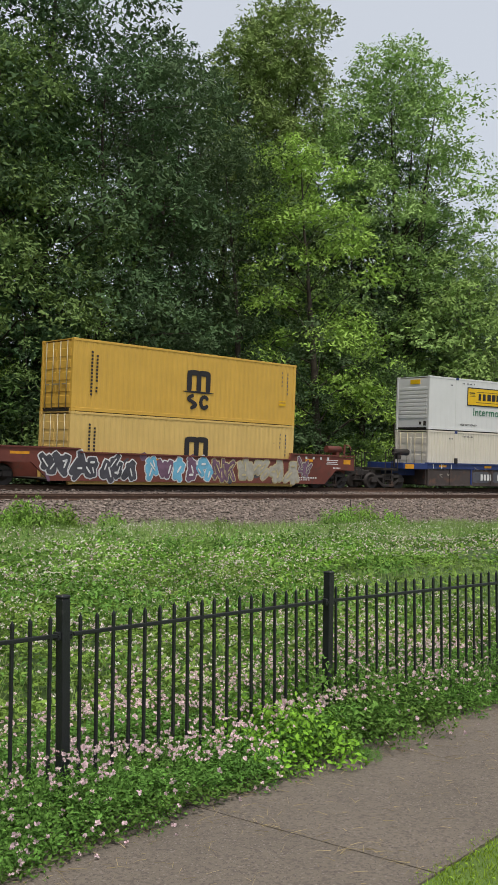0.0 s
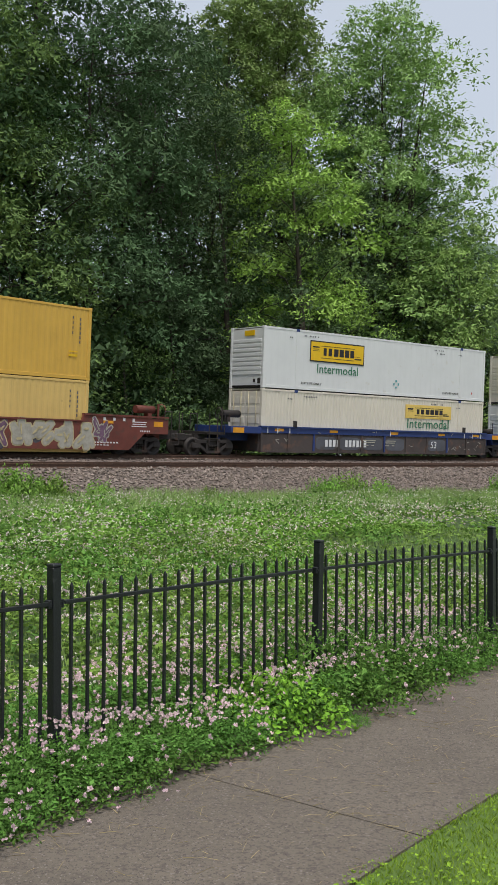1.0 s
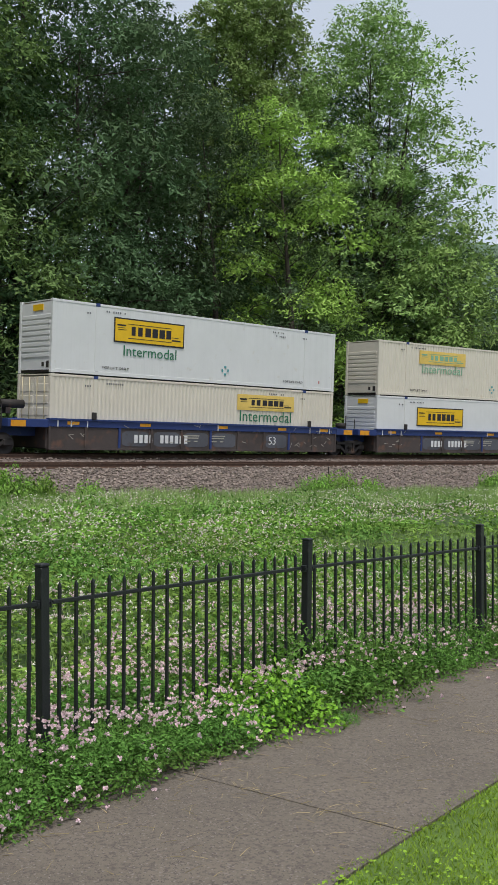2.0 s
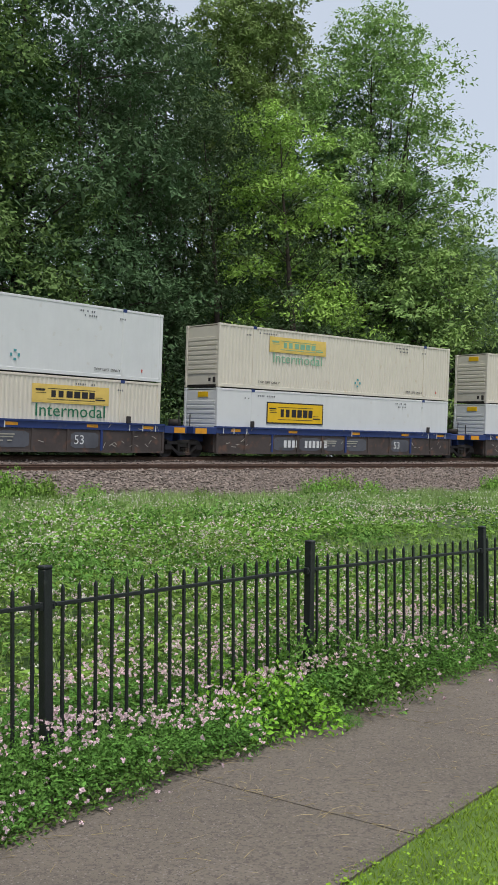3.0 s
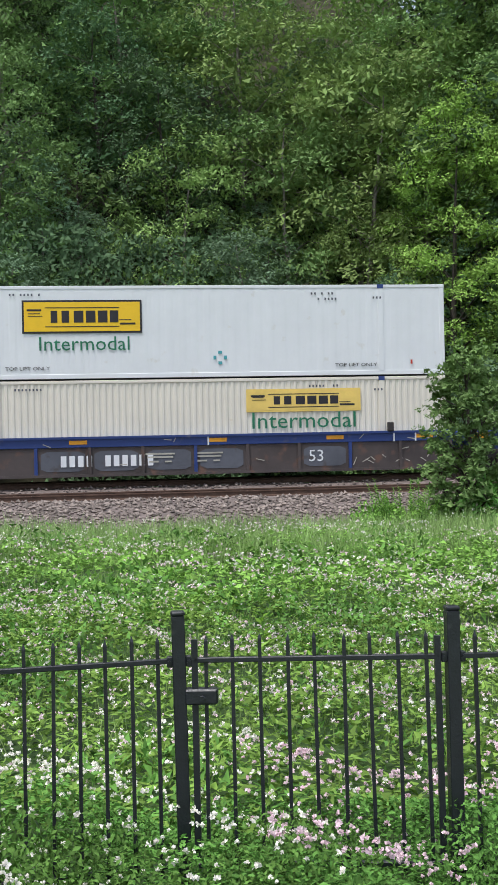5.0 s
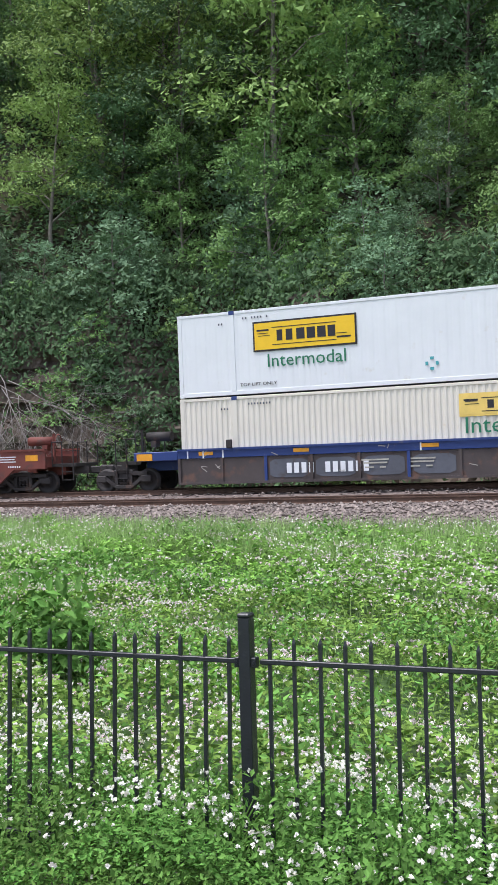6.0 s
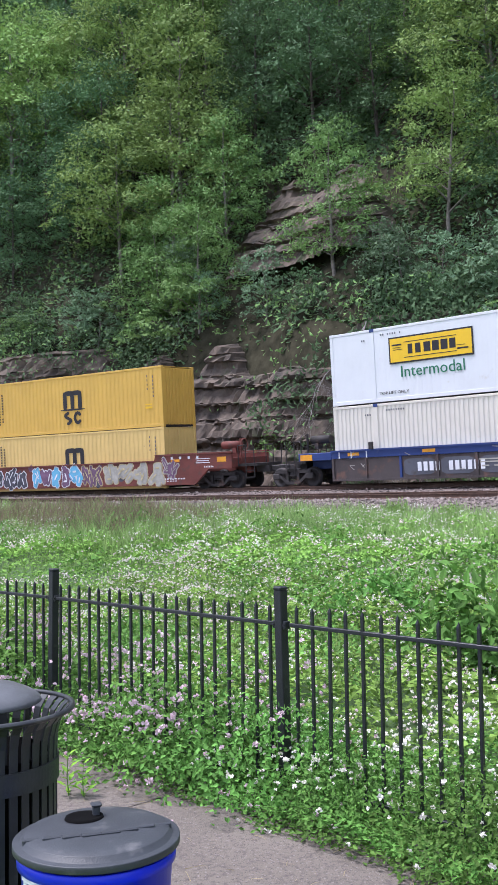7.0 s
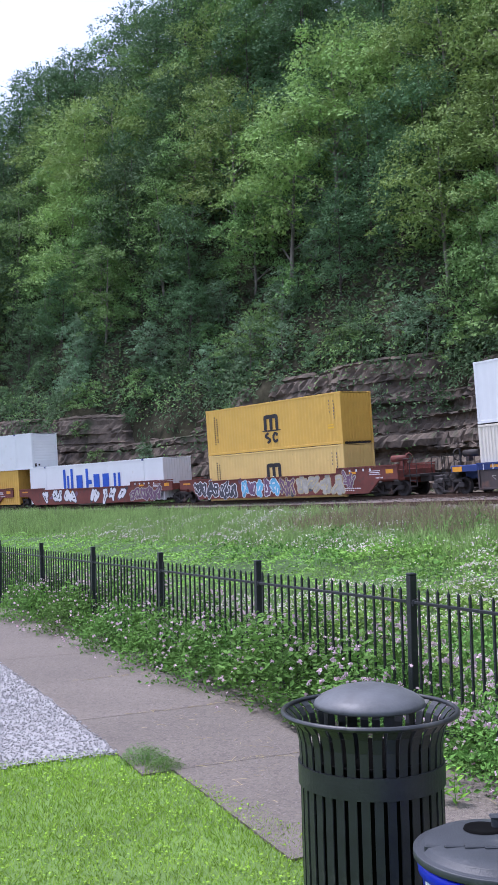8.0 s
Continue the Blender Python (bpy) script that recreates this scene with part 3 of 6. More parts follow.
def hauler_box(u, drop, main, ribbed, label, sign, doors=0, end_sign=True, band=None):
    """A 53 foot domestic container with its board; sign: x, z, faded, letters."""
    L, W, H = 16.15, 2.59, 2.89
    bh = 0.72 if sign[2] else 1.02
    ob = container(L, W, H, main, label, 0.2 if ribbed else 0.4, 0.024 if ribbed else 0.005, (-L / 2 + 2.08, L / 2 - 2.08), doors, "level")
    y = -W / 2 - 0.004
    x, z, faded, letters = sign
    hauler_sign(ob, x, z, 3.65, bh, y, P_FADEY if faded else P_SIGNY, P_FADEY if faded else P_INK, P_INK if faded != 2 else P_FADEG, P_FADEG if faded == 2 else P_GREEN, letters, 3)
    words(ob, "TOP LIFT ONLY", -L / 2 + 3.0, 0.34, 0.15, y, P_INK, 1.35)
    words(ob, "TOP LIFT ONLY", L / 2 - 2.9, 0.34, 0.15, y, P_INK, 1.35)
    rng = random.Random(int(u * 10) + int(drop * 7))
    spec = [(cx + i * 0.11, zz, 0.05, 0.07) for cx, zz, k in ((-L / 2 + 2.4, H - 0.28, 10), (L / 2 - 4.4, H - 0.28, 9), (L / 2 - 2.3, H - 0.42, 3), (-L / 2 + 1.6, H - 0.42, 3), (4.0, H - 0.45, 6)) for i in range(k) if rng.random() < 0.85]
    bars(ob, "stencil_bars", spec, y, P_SLATE)
    bars(ob, "red_tag", [(L / 2 - 1.1, 0.42, 0.06, 0.13)], y, mat("red_tag", (0.5, 0.05, 0.03)))
    if end_sign:
        bm = bmesh.new()
        box(bm, -L / 2 - 0.004, -0.55, H - 0.42, -L / 2 + 0.03, 0.2, H - 0.18)
        part("end_board", bm, P_SIGNY, ob, "small yellow board on the end wall")
    teal = mat("teal_print", (0.08, 0.35, 0.38))
    for i in range(4):
        bm = bmesh.new()
        m = Matrix.Translation((0.85, y - 0.003, 0.62)) @ Matrix.Rotation(i * math.pi / 2, 4, "Y")
        box(bm, -0.06, -0.004, 0.12, 0.06, 0.0, 0.21, m=m)
        part("emblem_segment", bm, teal, ob, "small teal print")
    return rides(ob, u + L / 2, drop)


UPPER, LOWER = 6.15 - 2.9, 6.15 - 5.82
hauler_box(0.0, UPPER, P_WHITE, False, "clean white 53 foot container with a yellow name board", (-8.075 + 4.69, 1.93, 0, (0.05, 0.34, 0.62, 2.75)))
hauler_box(0.0, LOWER, P_CREAM, True, "cream ribbed 53 foot container low in the well", (-8.075 + 11.55, 2.17, 1, (0.0, 0.3, 0.72, 3.3)), doors=-1, end_sign=False)
hauler_box(19.35, UPPER, P_CREAM, True, "cream container with a faded yellow board", (-8.075 + 4.8, 2.16, 2, (0.0, 0.28, 0.66, 3.15)), end_sign=False)
hauler_box(19.35, LOWER, P_WHITE, False, "white container low in the well with a yellow board", (-8.075 + 4.75, 1.85, 0, None))
hauler_box(38.7, UPPER, P_CREAM, True, "cream container with a yellow board, end of the string", (-8.075 + 4.8, 2.1, 1, (0.0, 0.36, 0.66, 3.1)))
hauler_box(38.7, LOWER, P_WHITE, False, "white container low in the well behind the cream one", (-8.075 + 10.75, 1.85, 0, None))


def line_mark(ob, x, z, y, k=1.0):
    """The dark mark of the yellow boxes: arches over a base line with two round forms below."""
    bm = bmesh.new()
    for dx in (-0.52, 0.0, 0.52):
        rounded(bm, x + dx * k, z + 0.42 * k, 0.26 * k, 0.92 * k, y, 6)
    rounded(bm, x - 0.25 * k, z + 0.8 * k, 0.66 * k, 0.24 * k, y - 0.001, 3)
    rounded(bm, x + 0.28 * k, z + 0.8 * k, 0.66 * k, 0.24 * k, y - 0.001, 3)
    rounded(bm, x, z - 0.03 * k, 1.75 * k, 0.09 * k, y - 0.002, 2)
    for dx in (-0.34, 0.34):
        for a in range(2, 15):
            t = a / 16 * 2 * math.pi
            px, pz = (0.2 * math.cos(t), 0.24 * math.sin(t)) if dx > 0 else (0.19 * math.sin((a - 8) * 0.52), (a - 8) * -0.043)
            rounded(bm, x + dx * k + px * k, z - 0.45 * k + pz * k, 0.19 * k, 0.17 * k, y - 0.001 - 0.0002 * a, 2, 10)
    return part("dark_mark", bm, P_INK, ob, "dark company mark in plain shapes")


def line_box(u, drop, body, label):
    L, W, H = 12.19, 2.44, 2.88
    ob = container(L, W, H, body, label, 0.27, 0.013, None, -1)
    y = -W / 2 + 0.008
    line_mark(ob, 0.22, 1.2, y - 0.012)
    spec = [(-L / 2 + 0.88, H - 0.5 - 0.14 * i, 0.09, 0.085) for i in range(13)] + [(-L / 2 + 1.12, H - 0.64 - 0.14 * i, 0.09, 0.085) for i in range(11) if i != 8]
    bars(ob, "upright_lettering_bars", spec, y - 0.012, P_INK)
    bars(ob, "caution_tag", [(L / 2 - 0.85, 0.95, 0.42, 0.09), (L / 2 - 0.85, 1.1, 0.42, 0.05)], y - 0.012, P_SIGNY)
    bars(ob, "stencil_bars", [(L / 2 - 0.55, H - 0.5 - 0.18 * i, 0.05, 0.12) for i in range(6)] + [(L / 2 - 0.9, H - 0.45 - 0.2 * i, 0.04, 0.1) for i in range(4)], y - 0.012, P_SLATE)
    return rides(ob, u + L / 2, drop)


line_box(-21.65, UPPER - 0.26, P_YEL, "golden yellow 40 foot container with a dark mark")
line_box(-21.65, LOWER - 0.22, P_YEL2, "faded yellow 40 foot container low in the well")

ocean = container(16.15, 2.59, 2.89, P_WHITE, "white 53 foot container with big blue lettering", 0.4, 0.005, (-5.95, 5.95))
bars(ocean, "blue_lettering_bars", [(-3.4 + x, 1.75 - (0.0 if h > 1.2 else 0.25), w, h) for x, w, h in ((0, 0.3, 1.6), (0.45, 0.24, 1.1), (0.95, 0.3, 1.6), (1.9, 0.75, 1.1), (2.85, 0.3, 1.5), (3.2, 0.4, 0.3), (4.0, 0.7, 1.1), (5.1, 0.75, 1.1), (6.15, 0.25, 1.1), (6.65, 0.25, 1.1))], -1.303, P_MBLUE)
rides(ocean, -26.51 - 8.075, LOWER)
rides(container(12.19, 2.44, 2.89, P_YEL, "yellow container low in the well behind the white one", 0.27, 0.036), -44.2 - 6.1, LOWER)
last = container(16.15, 2.59, 2.89, P_WHITE, "white 53 foot container with ribbed end wall", 0.4, 0.005, (-5.95, 5.95), 0, "level")
rides(last, -42.23 - 8.075, UPPER - 0.15)


# wheels, trucks and well cars
def wheelset_mesh():
    bm = bmesh.new()
    for sy in (-1, 1):
        rows = lathe(bm, [(0.0, 0.0), (0.14, 0.0), (0.15, -0.03), (0.3, -0.02), (0.34, 0.02), (0.42, 0.02), (0.42, -0.1), (0.45, -0.105), (0.45, -0.135), (0.34, -0.13), (0.0, -0.12)], 24)
        vs = [v for r in rows for v in r]
        bmesh.ops.transform(bm, matrix=Matrix.Translation((0, sy * 0.79, 0)) @ Matrix.Rotation(sy * -math.pi / 2, 4, "X"), verts=vs)
    cyl(bm, (0, -0.95, 0), (0, 0.95, 0), 0.08, n=10)
    for sy in (-1, 1):
        for k in range(3):
            a = k * 2.094
            box(bm, 0.05 * math.cos(a) - 0.015, sy * 0.95, 0.05 * math.sin(a) - 0.015, 0.05 * math.cos(a) + 0.015, sy * 0.975, 0.05 * math.sin(a) + 0.015)
    me = bpy.data.meshes.new("wheelset")
    bm.to_mesh(me)
    bm.free()
    me.materials.append(P_STEEL)
    return me


WHEELSET = wheelset_mesh()


def truck_mesh():
    """Cast side frames with their open windows, springs and a bolster."""
    bm = bmesh.new()
    for sy in (-1, 1):
        y = sy * 0.98
        for sx in (-1, 1):
            box(bm, sx * 0.72, y - 0.09, 0.35, sx * 1.12, y + 0.09, 0.6, bevel=0.03)
            v = box(bm, sx * 0.28, y - 0.07, 0.6, sx * 0.98, y + 0.07, 0.74)
            v = box(bm, -0.42, y - 0.07, -0.06, 0.42, y + 0.07, 0.06, m=Matrix.Translation((sx * 0.56, 0, 0.37)) @ Matrix.Rotation(sx * -0.62, 4, "Y"))
            box(bm, sx * 0.24, y - 0.07, 0.22, sx * 0.36, y + 0.07, 0.7)
        box(bm, -0.35, y - 0.09, 0.12, 0.35, y + 0.09, 0.25, bevel=0.02)
        box(bm, -0.4, y - 0.08, 0.66, 0.4, y + 0.08, 0.8, bevel=0.02)
        for k in (-0.15, 0, 0.15):
            for j in range(4):
                cyl(bm, (k, y, 0.26 + j * 0.07), (k, y, 0.3 + j * 0.07), 0.062, n=8)
    box(bm, -0.2, -1.0, 0.5, 0.2, 1.0, 0.66)
    me = bpy.data.meshes.new("truck_frame")
    bm.to_mesh(me)
    bm.free()
    me.materials.append(P_STEEL)
    return me


TRUCK = truck_mesh()


def add_truck(car, x):
    share("truck_frame", TRUCK, car, pose(x, 0, 0.02))
    for dx in (-0.89, 0.89):
        w = share("wheelset", WHEELSET, car, pose(x + dx, 0, 0.42))
        wheel_movers.append((w, x + dx))


def stroke(bm, x, z, w, h, ang, y, mi=0):
    """A fat round-ended stroke in the xz plane."""
    n0 = len(bm.verts)
    rounded(bm, 0, 0, w, h, 0, 4, 14, mi, 0, 0.03)
    bm.verts.ensure_lookup_table()
    bmesh.ops.transform(bm, matrix=Matrix.Translation((x, y, z)) @ Matrix.Rotation(ang, 4, "Y"), verts=bm.verts[n0:])


def spray_letters(car, x0, x1, z0, z1, y, n, fill, edge, seed, skew=0.0):
    """Letter-like forms of fat strokes with an outline; they spell nothing."""
    rng = random.Random(seed)
    w, H, zc = (x1 - x0) / n, z1 - z0, (z0 + z1) / 2
    bm, bm2, bm3 = bmesh.new(), bmesh.new(), bmesh.new()
    k = 0
    for i in range(n):
        x = x0 + w * (i + 0.5)
        t = min(0.3, w * 0.45)
        todo = [(rng.uniform(-0.35, 0.35) * w, rng.uniform(-0.2, 0.2) * H, t * rng.uniform(0.8, 1.3), H * rng.uniform(0.55, 0.95), rng.choice([-0.7, -0.35, 0.3, 0.6]) + skew) for _ in range(3)]
        todo.append((rng.uniform(-0.2, 0.2) * w, rng.uniform(-0.25, 0.25) * H, t * 1.6, t * 1.5, 0))
        for dx, dz, ww, hh, an in todo:
            k += 1
            stroke(bm, x + dx, zc + dz, ww + 0.1, hh + 0.1, an, y - 0.002 - 0.0003 * k)
            stroke(bm2, x + dx, zc + dz, ww, hh, an, y - 0.016 - 0.0003 * k, i % 2 if isinstance(fill, list) else 0)
            if rng.random() < 0.6:
                stroke(bm3, x + dx + rng.uniform(-0.05, 0.05), zc + dz, min(ww, hh) * 0.22, max(ww, hh) * 0.5, an if hh > ww else 1.5, y - 0.036)
    for nm, b, m in (("spray_edge", bm, edge), ("spray_fill", bm2, fill), ("spray_line", bm3, edge)):
        part(nm, b, m, car)["kind"] = "stuff"
    bm = bmesh.new()
    for q in range(int((x1 - x0) * 2)):
        stroke(bm, rng.uniform(x0, x1), rng.uniform(z0, z1), rng.uniform(0.1, 0.5), rng.uniform(0.1, 0.4), rng.uniform(-1, 1), y - 0.0012 - 0.00002 * q, q % 2)
    part("spray_cloud", bm, [P_VIO, P_GREYSP], car)["kind"] = "stuff"


def end_platform(car, x, sx, paint_m, y=1.25):
    """Handrails, steps, brake gear and a coupler at a free end; sx points outwards."""
    bm = bmesh.new()
    box(bm, x, -0.95, 1.0, x + sx * 1.0, 0.95, 1.12)
    box(bm, x + sx * 0.5, -0.3, 0.72, x + sx * 1.2, 0.3, 1.0)
    part("end_platform", bm, P_STEEL, car)
    bm = bmesh.new()
    box(bm, x + sx * 0.9, -0.13, 0.72, x + sx * 1.75, 0.13, 0.98, bevel=0.03)
    box(bm, x + sx * 1.6, -0.2, 0.66, x + sx * 1.95, 0.2, 1.02, bevel=0.05)
    part("coupler", bm, P_STEEL, car)
    for sy in (-1, 1):
        bm = bmesh.new()
        for dx in (0.1, 0.5, 0.95):
            cyl(bm, (x + sx * dx, sy * 1.1, 0.5 if dx > 0.4 else 1.0), (x + sx * dx, sy * 1.1, 1.95), 0.022, n=6)
        cyl(bm, (x + sx * 0.1, sy * 1.1, 1.93), (x + sx * 0.5, sy * 1.1, 1.93), 0.022, n=6)
        for z in (0.5, 0.8, 1.1):
            box(bm, x + sx * 0.5, sy * 1.1 - 0.03, z, x + sx * 0.95, sy * 1.1 + 0.03, z + 0.03)
        part("ladder", bm, P_STEEL, car)
    bm = bmesh.new()
    cyl(bm, (x - sx * 1.1, -0.55, 1.98), (x - sx * 0.1, -0.55, 1.98), 0.17, n=14)
    cyl(bm, (x + sx * 0.02, -0.75, 1.2), (x + sx * 0.02, -0.75, 2.25), 0.05, n=6)
    box(bm, x - sx * 0.5, -0.7, 1.6, x - sx * 0.3, -0.4, 1.84)
    lathe_v = lathe(bm, [(0.26, -0.02), (0.3, 0.0), (0.26, 0.02)], 18)
    bmesh.ops.transform(bm, matrix=Matrix.Translation((x + sx * 0.2, -0.75, 1.95)) @ Matrix.Rotation(math.pi / 2, 4, "Y"), verts=[v for r in lathe_v for v in r])
    part("brake_gear", bm, paint_m, car, "rusty brake cylinder and hand wheel")


def blue_car(u0, u1, trucks, free_left, label):
    """One unit of the blue and brown articulated well car; the well lies between u0 and u1."""
    mid = (u0 + u1) / 2
    hl = (u1 - u0) / 2
    car = tagged(new("well_car"), label, "rail car")
    for sy in (-1, 1):
        y = sy * 1.36
        bm = bmesh.new()
        box(bm, -hl, y - 0.08, 1.14, hl, y + 0.08, 1.47, bevel=0.015)
        box(bm, -hl, y - 0.13, 1.40, hl, y + 0.13, 1.475)
        part("top_sill", bm, P_BLUE, car, "scuffed blue top sill")
        bm = bmesh.new()
        box(bm, -hl + 0.02, y - 0.04, 0.3, hl - 0.02, y + 0.04, 1.13)
        box(bm, -hl + 0.02, y - 0.1, 0.24, hl - 0.02, y + 0.1, 0.32)
        part("side_plate", bm, P_BROWN, car, "grimy brown side plate")
        n = 10
        for i in range(n + 1):
            x = -hl + 0.06 + (2 * hl - 0.12) * i / n
            bm = bmesh.new()
            box(bm, x - 0.05, y - 0.09, 0.28, x + 0.05, y + 0.09, 1.15)
            part("rib", bm, P_BLUE if i in (2, 5, 8) else P_BROWN, car)
        if sy < 0:
            for i in (2, 3, 4, 5, 7):
                x = -hl + 0.06 + (2 * hl - 0.12) * (i + 0.5) / n
                bm = bmesh.new()
                rounded(bm, x, 0.72, 1.35, 0.62, y - 0.05, 8)
                part("painted_panel", bm, P_SLATE, car)
            bars(car, "number_bars", [(-hl + 4.15 + i * 0.26, 0.72, 0.17, 0.34) for i in range(4)] + [(-hl + 5.5 + i * 0.26, 0.72, 0.17, 0.34) for i in range(6)], y - 0.06, M_WHITE)
            words(car, "53", -hl + 12.0, 0.72, 0.52, y - 0.062, M_WHITE)
            for px in (7.1, 8.6):
                bars(car, "stencil_bars", [(-hl + px + dx, z, w, 0.05) for dx, z, w in ((0, 0.9, 0.9), (0, 0.8, 0.8), (-0.2, 0.66, 0.3), (0.25, 0.66, 0.2))], y - 0.062, P_SILV)
            bars(car, "reflector", [(-hl + x, 1.3, 0.55, 0.12) for x in (1.1, 4.6, 8.9, 12.6, 15.5)], y - 0.082, P_REFL)
            bars(car, "white_marks", [(-hl + x, 1.27, 0.05, 0.26) for x in (0.4, 1.0, 1.75, 8.6, 14.5, 15.2, 15.9)], y - 0.083, M_WHITE)
            rng = random.Random(int(u0 * 10))
            bm = bmesh.new()
            for k in range(26):
                x = rng.choice([rng.uniform(-hl + 0.3, -hl + 2.2), rng.uniform(hl - 4, hl - 0.4), rng.uniform(-hl, hl)])
                z = rng.uniform(0.5, 0.95) if k < 17 else rng.uniform(1.2, 1.4)
                m = Matrix.Translation((x, y - 0.065 if k < 17 else y - 0.086, z)) @ Matrix.Rotation(rng.uniform(-1.2, 1.2), 4, "Y")
                box(bm, -rng.uniform(0.06, 0.16), -0.003, -0.012, rng.uniform(0.06, 0.16), 0, 0.012, m=m)
            part("scrawl", bm, P_SILV, car, "thin white scrawled spray lines")
    for sx in (-1, 1):
        bm = bmesh.new()
        ext = 1.75 if (sx < 0 and free_left) else 1.3
        box(bm, sx * hl, -1.44, 1.1, sx * (hl + ext), 1.44, 1.42, bevel=0.02)
        box(bm, sx * hl, -0.5, 0.75, sx * (hl + ext), 0.5, 1.1)
        part("end_deck", bm, P_BLUE, car)
        bm = bmesh.new()
        box(bm, sx * (hl + ext - 0.75), -1.455, 1.12, sx * (hl + ext - 0.12), -1.445, 1.36)
        part("end_reflector", bm, P_REFL, car, "amber reflector plate")
        bm = bmesh.new()
        box(bm, sx * (hl - 0.05), -1.3, 0.3, sx * (hl + 0.05), 1.3, 1.1)
        part("well_end", bm, P_BROWN, car)
        for sy in (-1, 1):
            bm = bmesh.new()
            box(bm, sx * (hl - 2.02) - 0.1, sy * 1.5 - 0.05, 1.46, sx * (hl - 2.02) + 0.1, sy * 1.5 + 0.05, 1.75, bevel=0.02)
            part("guide", bm, P_STEEL, car)
    bm = bmesh.new()
    box(bm, -hl, -1.3, 0.26, hl, 1.3, 0.32)
    part("well_floor", bm, P_STEEL, car)
    for tu in trucks:
        add_truck(car, tu - mid)
    if free_left:
        end_platform(car, -hl - 1.75, -1, P_STEEL)
    else:
        bm = bmesh.new()
        cyl(bm, (-hl - 1.5, -0.3, 1.42), (-hl - 1.5, -0.3, 1.72), 0.28, n=14)
        cyl(bm, (-hl - 1.7, -0.9, 1.4), (-hl - 1.7, -0.9, 2.1), 0.025, n=6)
        cyl(bm, (-hl - 1.1, -0.9, 1.4), (-hl - 1.1, -0.9, 1.95), 0.025, n=6)
        part("joint_gear", bm, P_STEEL, car)
    return rides(car, mid, 0.0)


blue_car(-0.1, 16.3, (-2.54, 17.8), True, "blue and brown well car with amber reflectors under white containers")
blue_car(19.25, 35.65, (37.15,), False, "blue and brown well car under cream and white containers")
blue_car(38.6, 55.0, (57.0,), False, "blue and brown well car at the tail of the string")


def red_car(u0, u1, trucks, free_right, label, sprays):
    """One unit of the oxide red well car: high side with dropped middle and stepped ends."""
    mid, hl = (u0 + u1) / 2, (u1 - u0) / 2
    car = tagged(new("well_car"), label, "rail car")
    for sy in (-1, 1):
        y = sy * 1.42
        prof = [(-hl, 1.5), (-hl + 3.4, 1.5), (-hl + 3.5, 1.37), (hl - 4.5, 1.37), (hl - 4.4, 1.66), (hl, 1.58), (hl, 0.95), (hl - 1.3, 0.95), (hl - 2.1, 0.26), (-hl + 2.1, 0.26), (-hl + 1.3, 0.95), (-hl, 0.95)]
        bm = bmesh.new()
        fr = [bm.verts.new((x, y - 0.05, z)) for x, z in prof]
        bk = [bm.verts.new((x, y + 0.05, z)) for x, z in prof]
        bm.faces.new(fr)
        bm.faces.new(bk[::-1])
        for i in range(len(prof)):
            bm.faces.new((fr[i], bk[i], bk[(i + 1) % len(prof)], fr[(i + 1) % len(prof)]))
        part("side_plate", bm, P_RED, car, "oxide red side plate covered in spray paint")
        bm = bmesh.new()
        box(bm, -hl, y - 0.09, 1.5, -hl + 3.4, y + 0.09, 1.56)
        box(bm, -hl + 3.4, y - 0.09, 1.36, hl - 4.4, y + 0.09, 1.42)
        box(bm, hl - 4.4, y - 0.09, 1.62, hl, y + 0.09, 1.69)
        part("top_flange", bm, P_RED, car)
    bm = bmesh.new()
    box(bm, -hl + 2, -1.3, 0.26, hl - 2, 1.3, 0.32)
    part("well_floor", bm, P_STEEL, car)
    for sx in (-1, 1):
        bm = bmesh.new()
        box(bm, sx * (hl - 1.9), -1.36, 1.0, sx * hl, 1.36, 1.4)
        box(bm, sx * (hl - 0.4), -0.5, 0.7, sx * (hl + 0.35), 0.5, 1.1)
        part("end_deck", bm, P_RED, car)
    y = -1.47
    for x0, x1, z0, z1, n, fill, edge, seed, skew in sprays:
        spray_letters(car, x0 - mid, x1 - mid, z0, z1, y, n, fill, edge, seed, skew)
    bars(car, "reflector", [(hl - 0.55, 1.36, 0.5, 0.22), (-hl + 0.8, 1.3, 0.8, 0.1), (hl - 3.2, 1.38, 0.5, 0.11), (-hl + 7, 1.18, 0.5, 0.1)], y, P_REFL)
    bars(car, "stencil_bars", [(hl - 1.6, 1.42 - 0.09 * i, 0.8 - 0.1 * (i % 2), 0.035) for i in range(3)] + [(hl - 1.5 + 0.09 * i, 1.05, 0.05, 0.07) for i in range(6)] + [(hl - 3.9 + 0.5 * i, 1.5, 0.12, 0.12) for i in range(5)] + [(hl - 4.0 + 0.16 * i, 0.55, 0.1, 0.06) for i in range(9)] + [(hl - 4.0 + 0.16 * i, 0.45, 0.1, 0.04) for i in range(6)], y, M_WHITE)
    for tu in trucks:
        add_truck(car, tu - mid)
    if free_right:
        end_platform(car, hl, 1, P_RED)
    return rides(car, mid, 0.0)


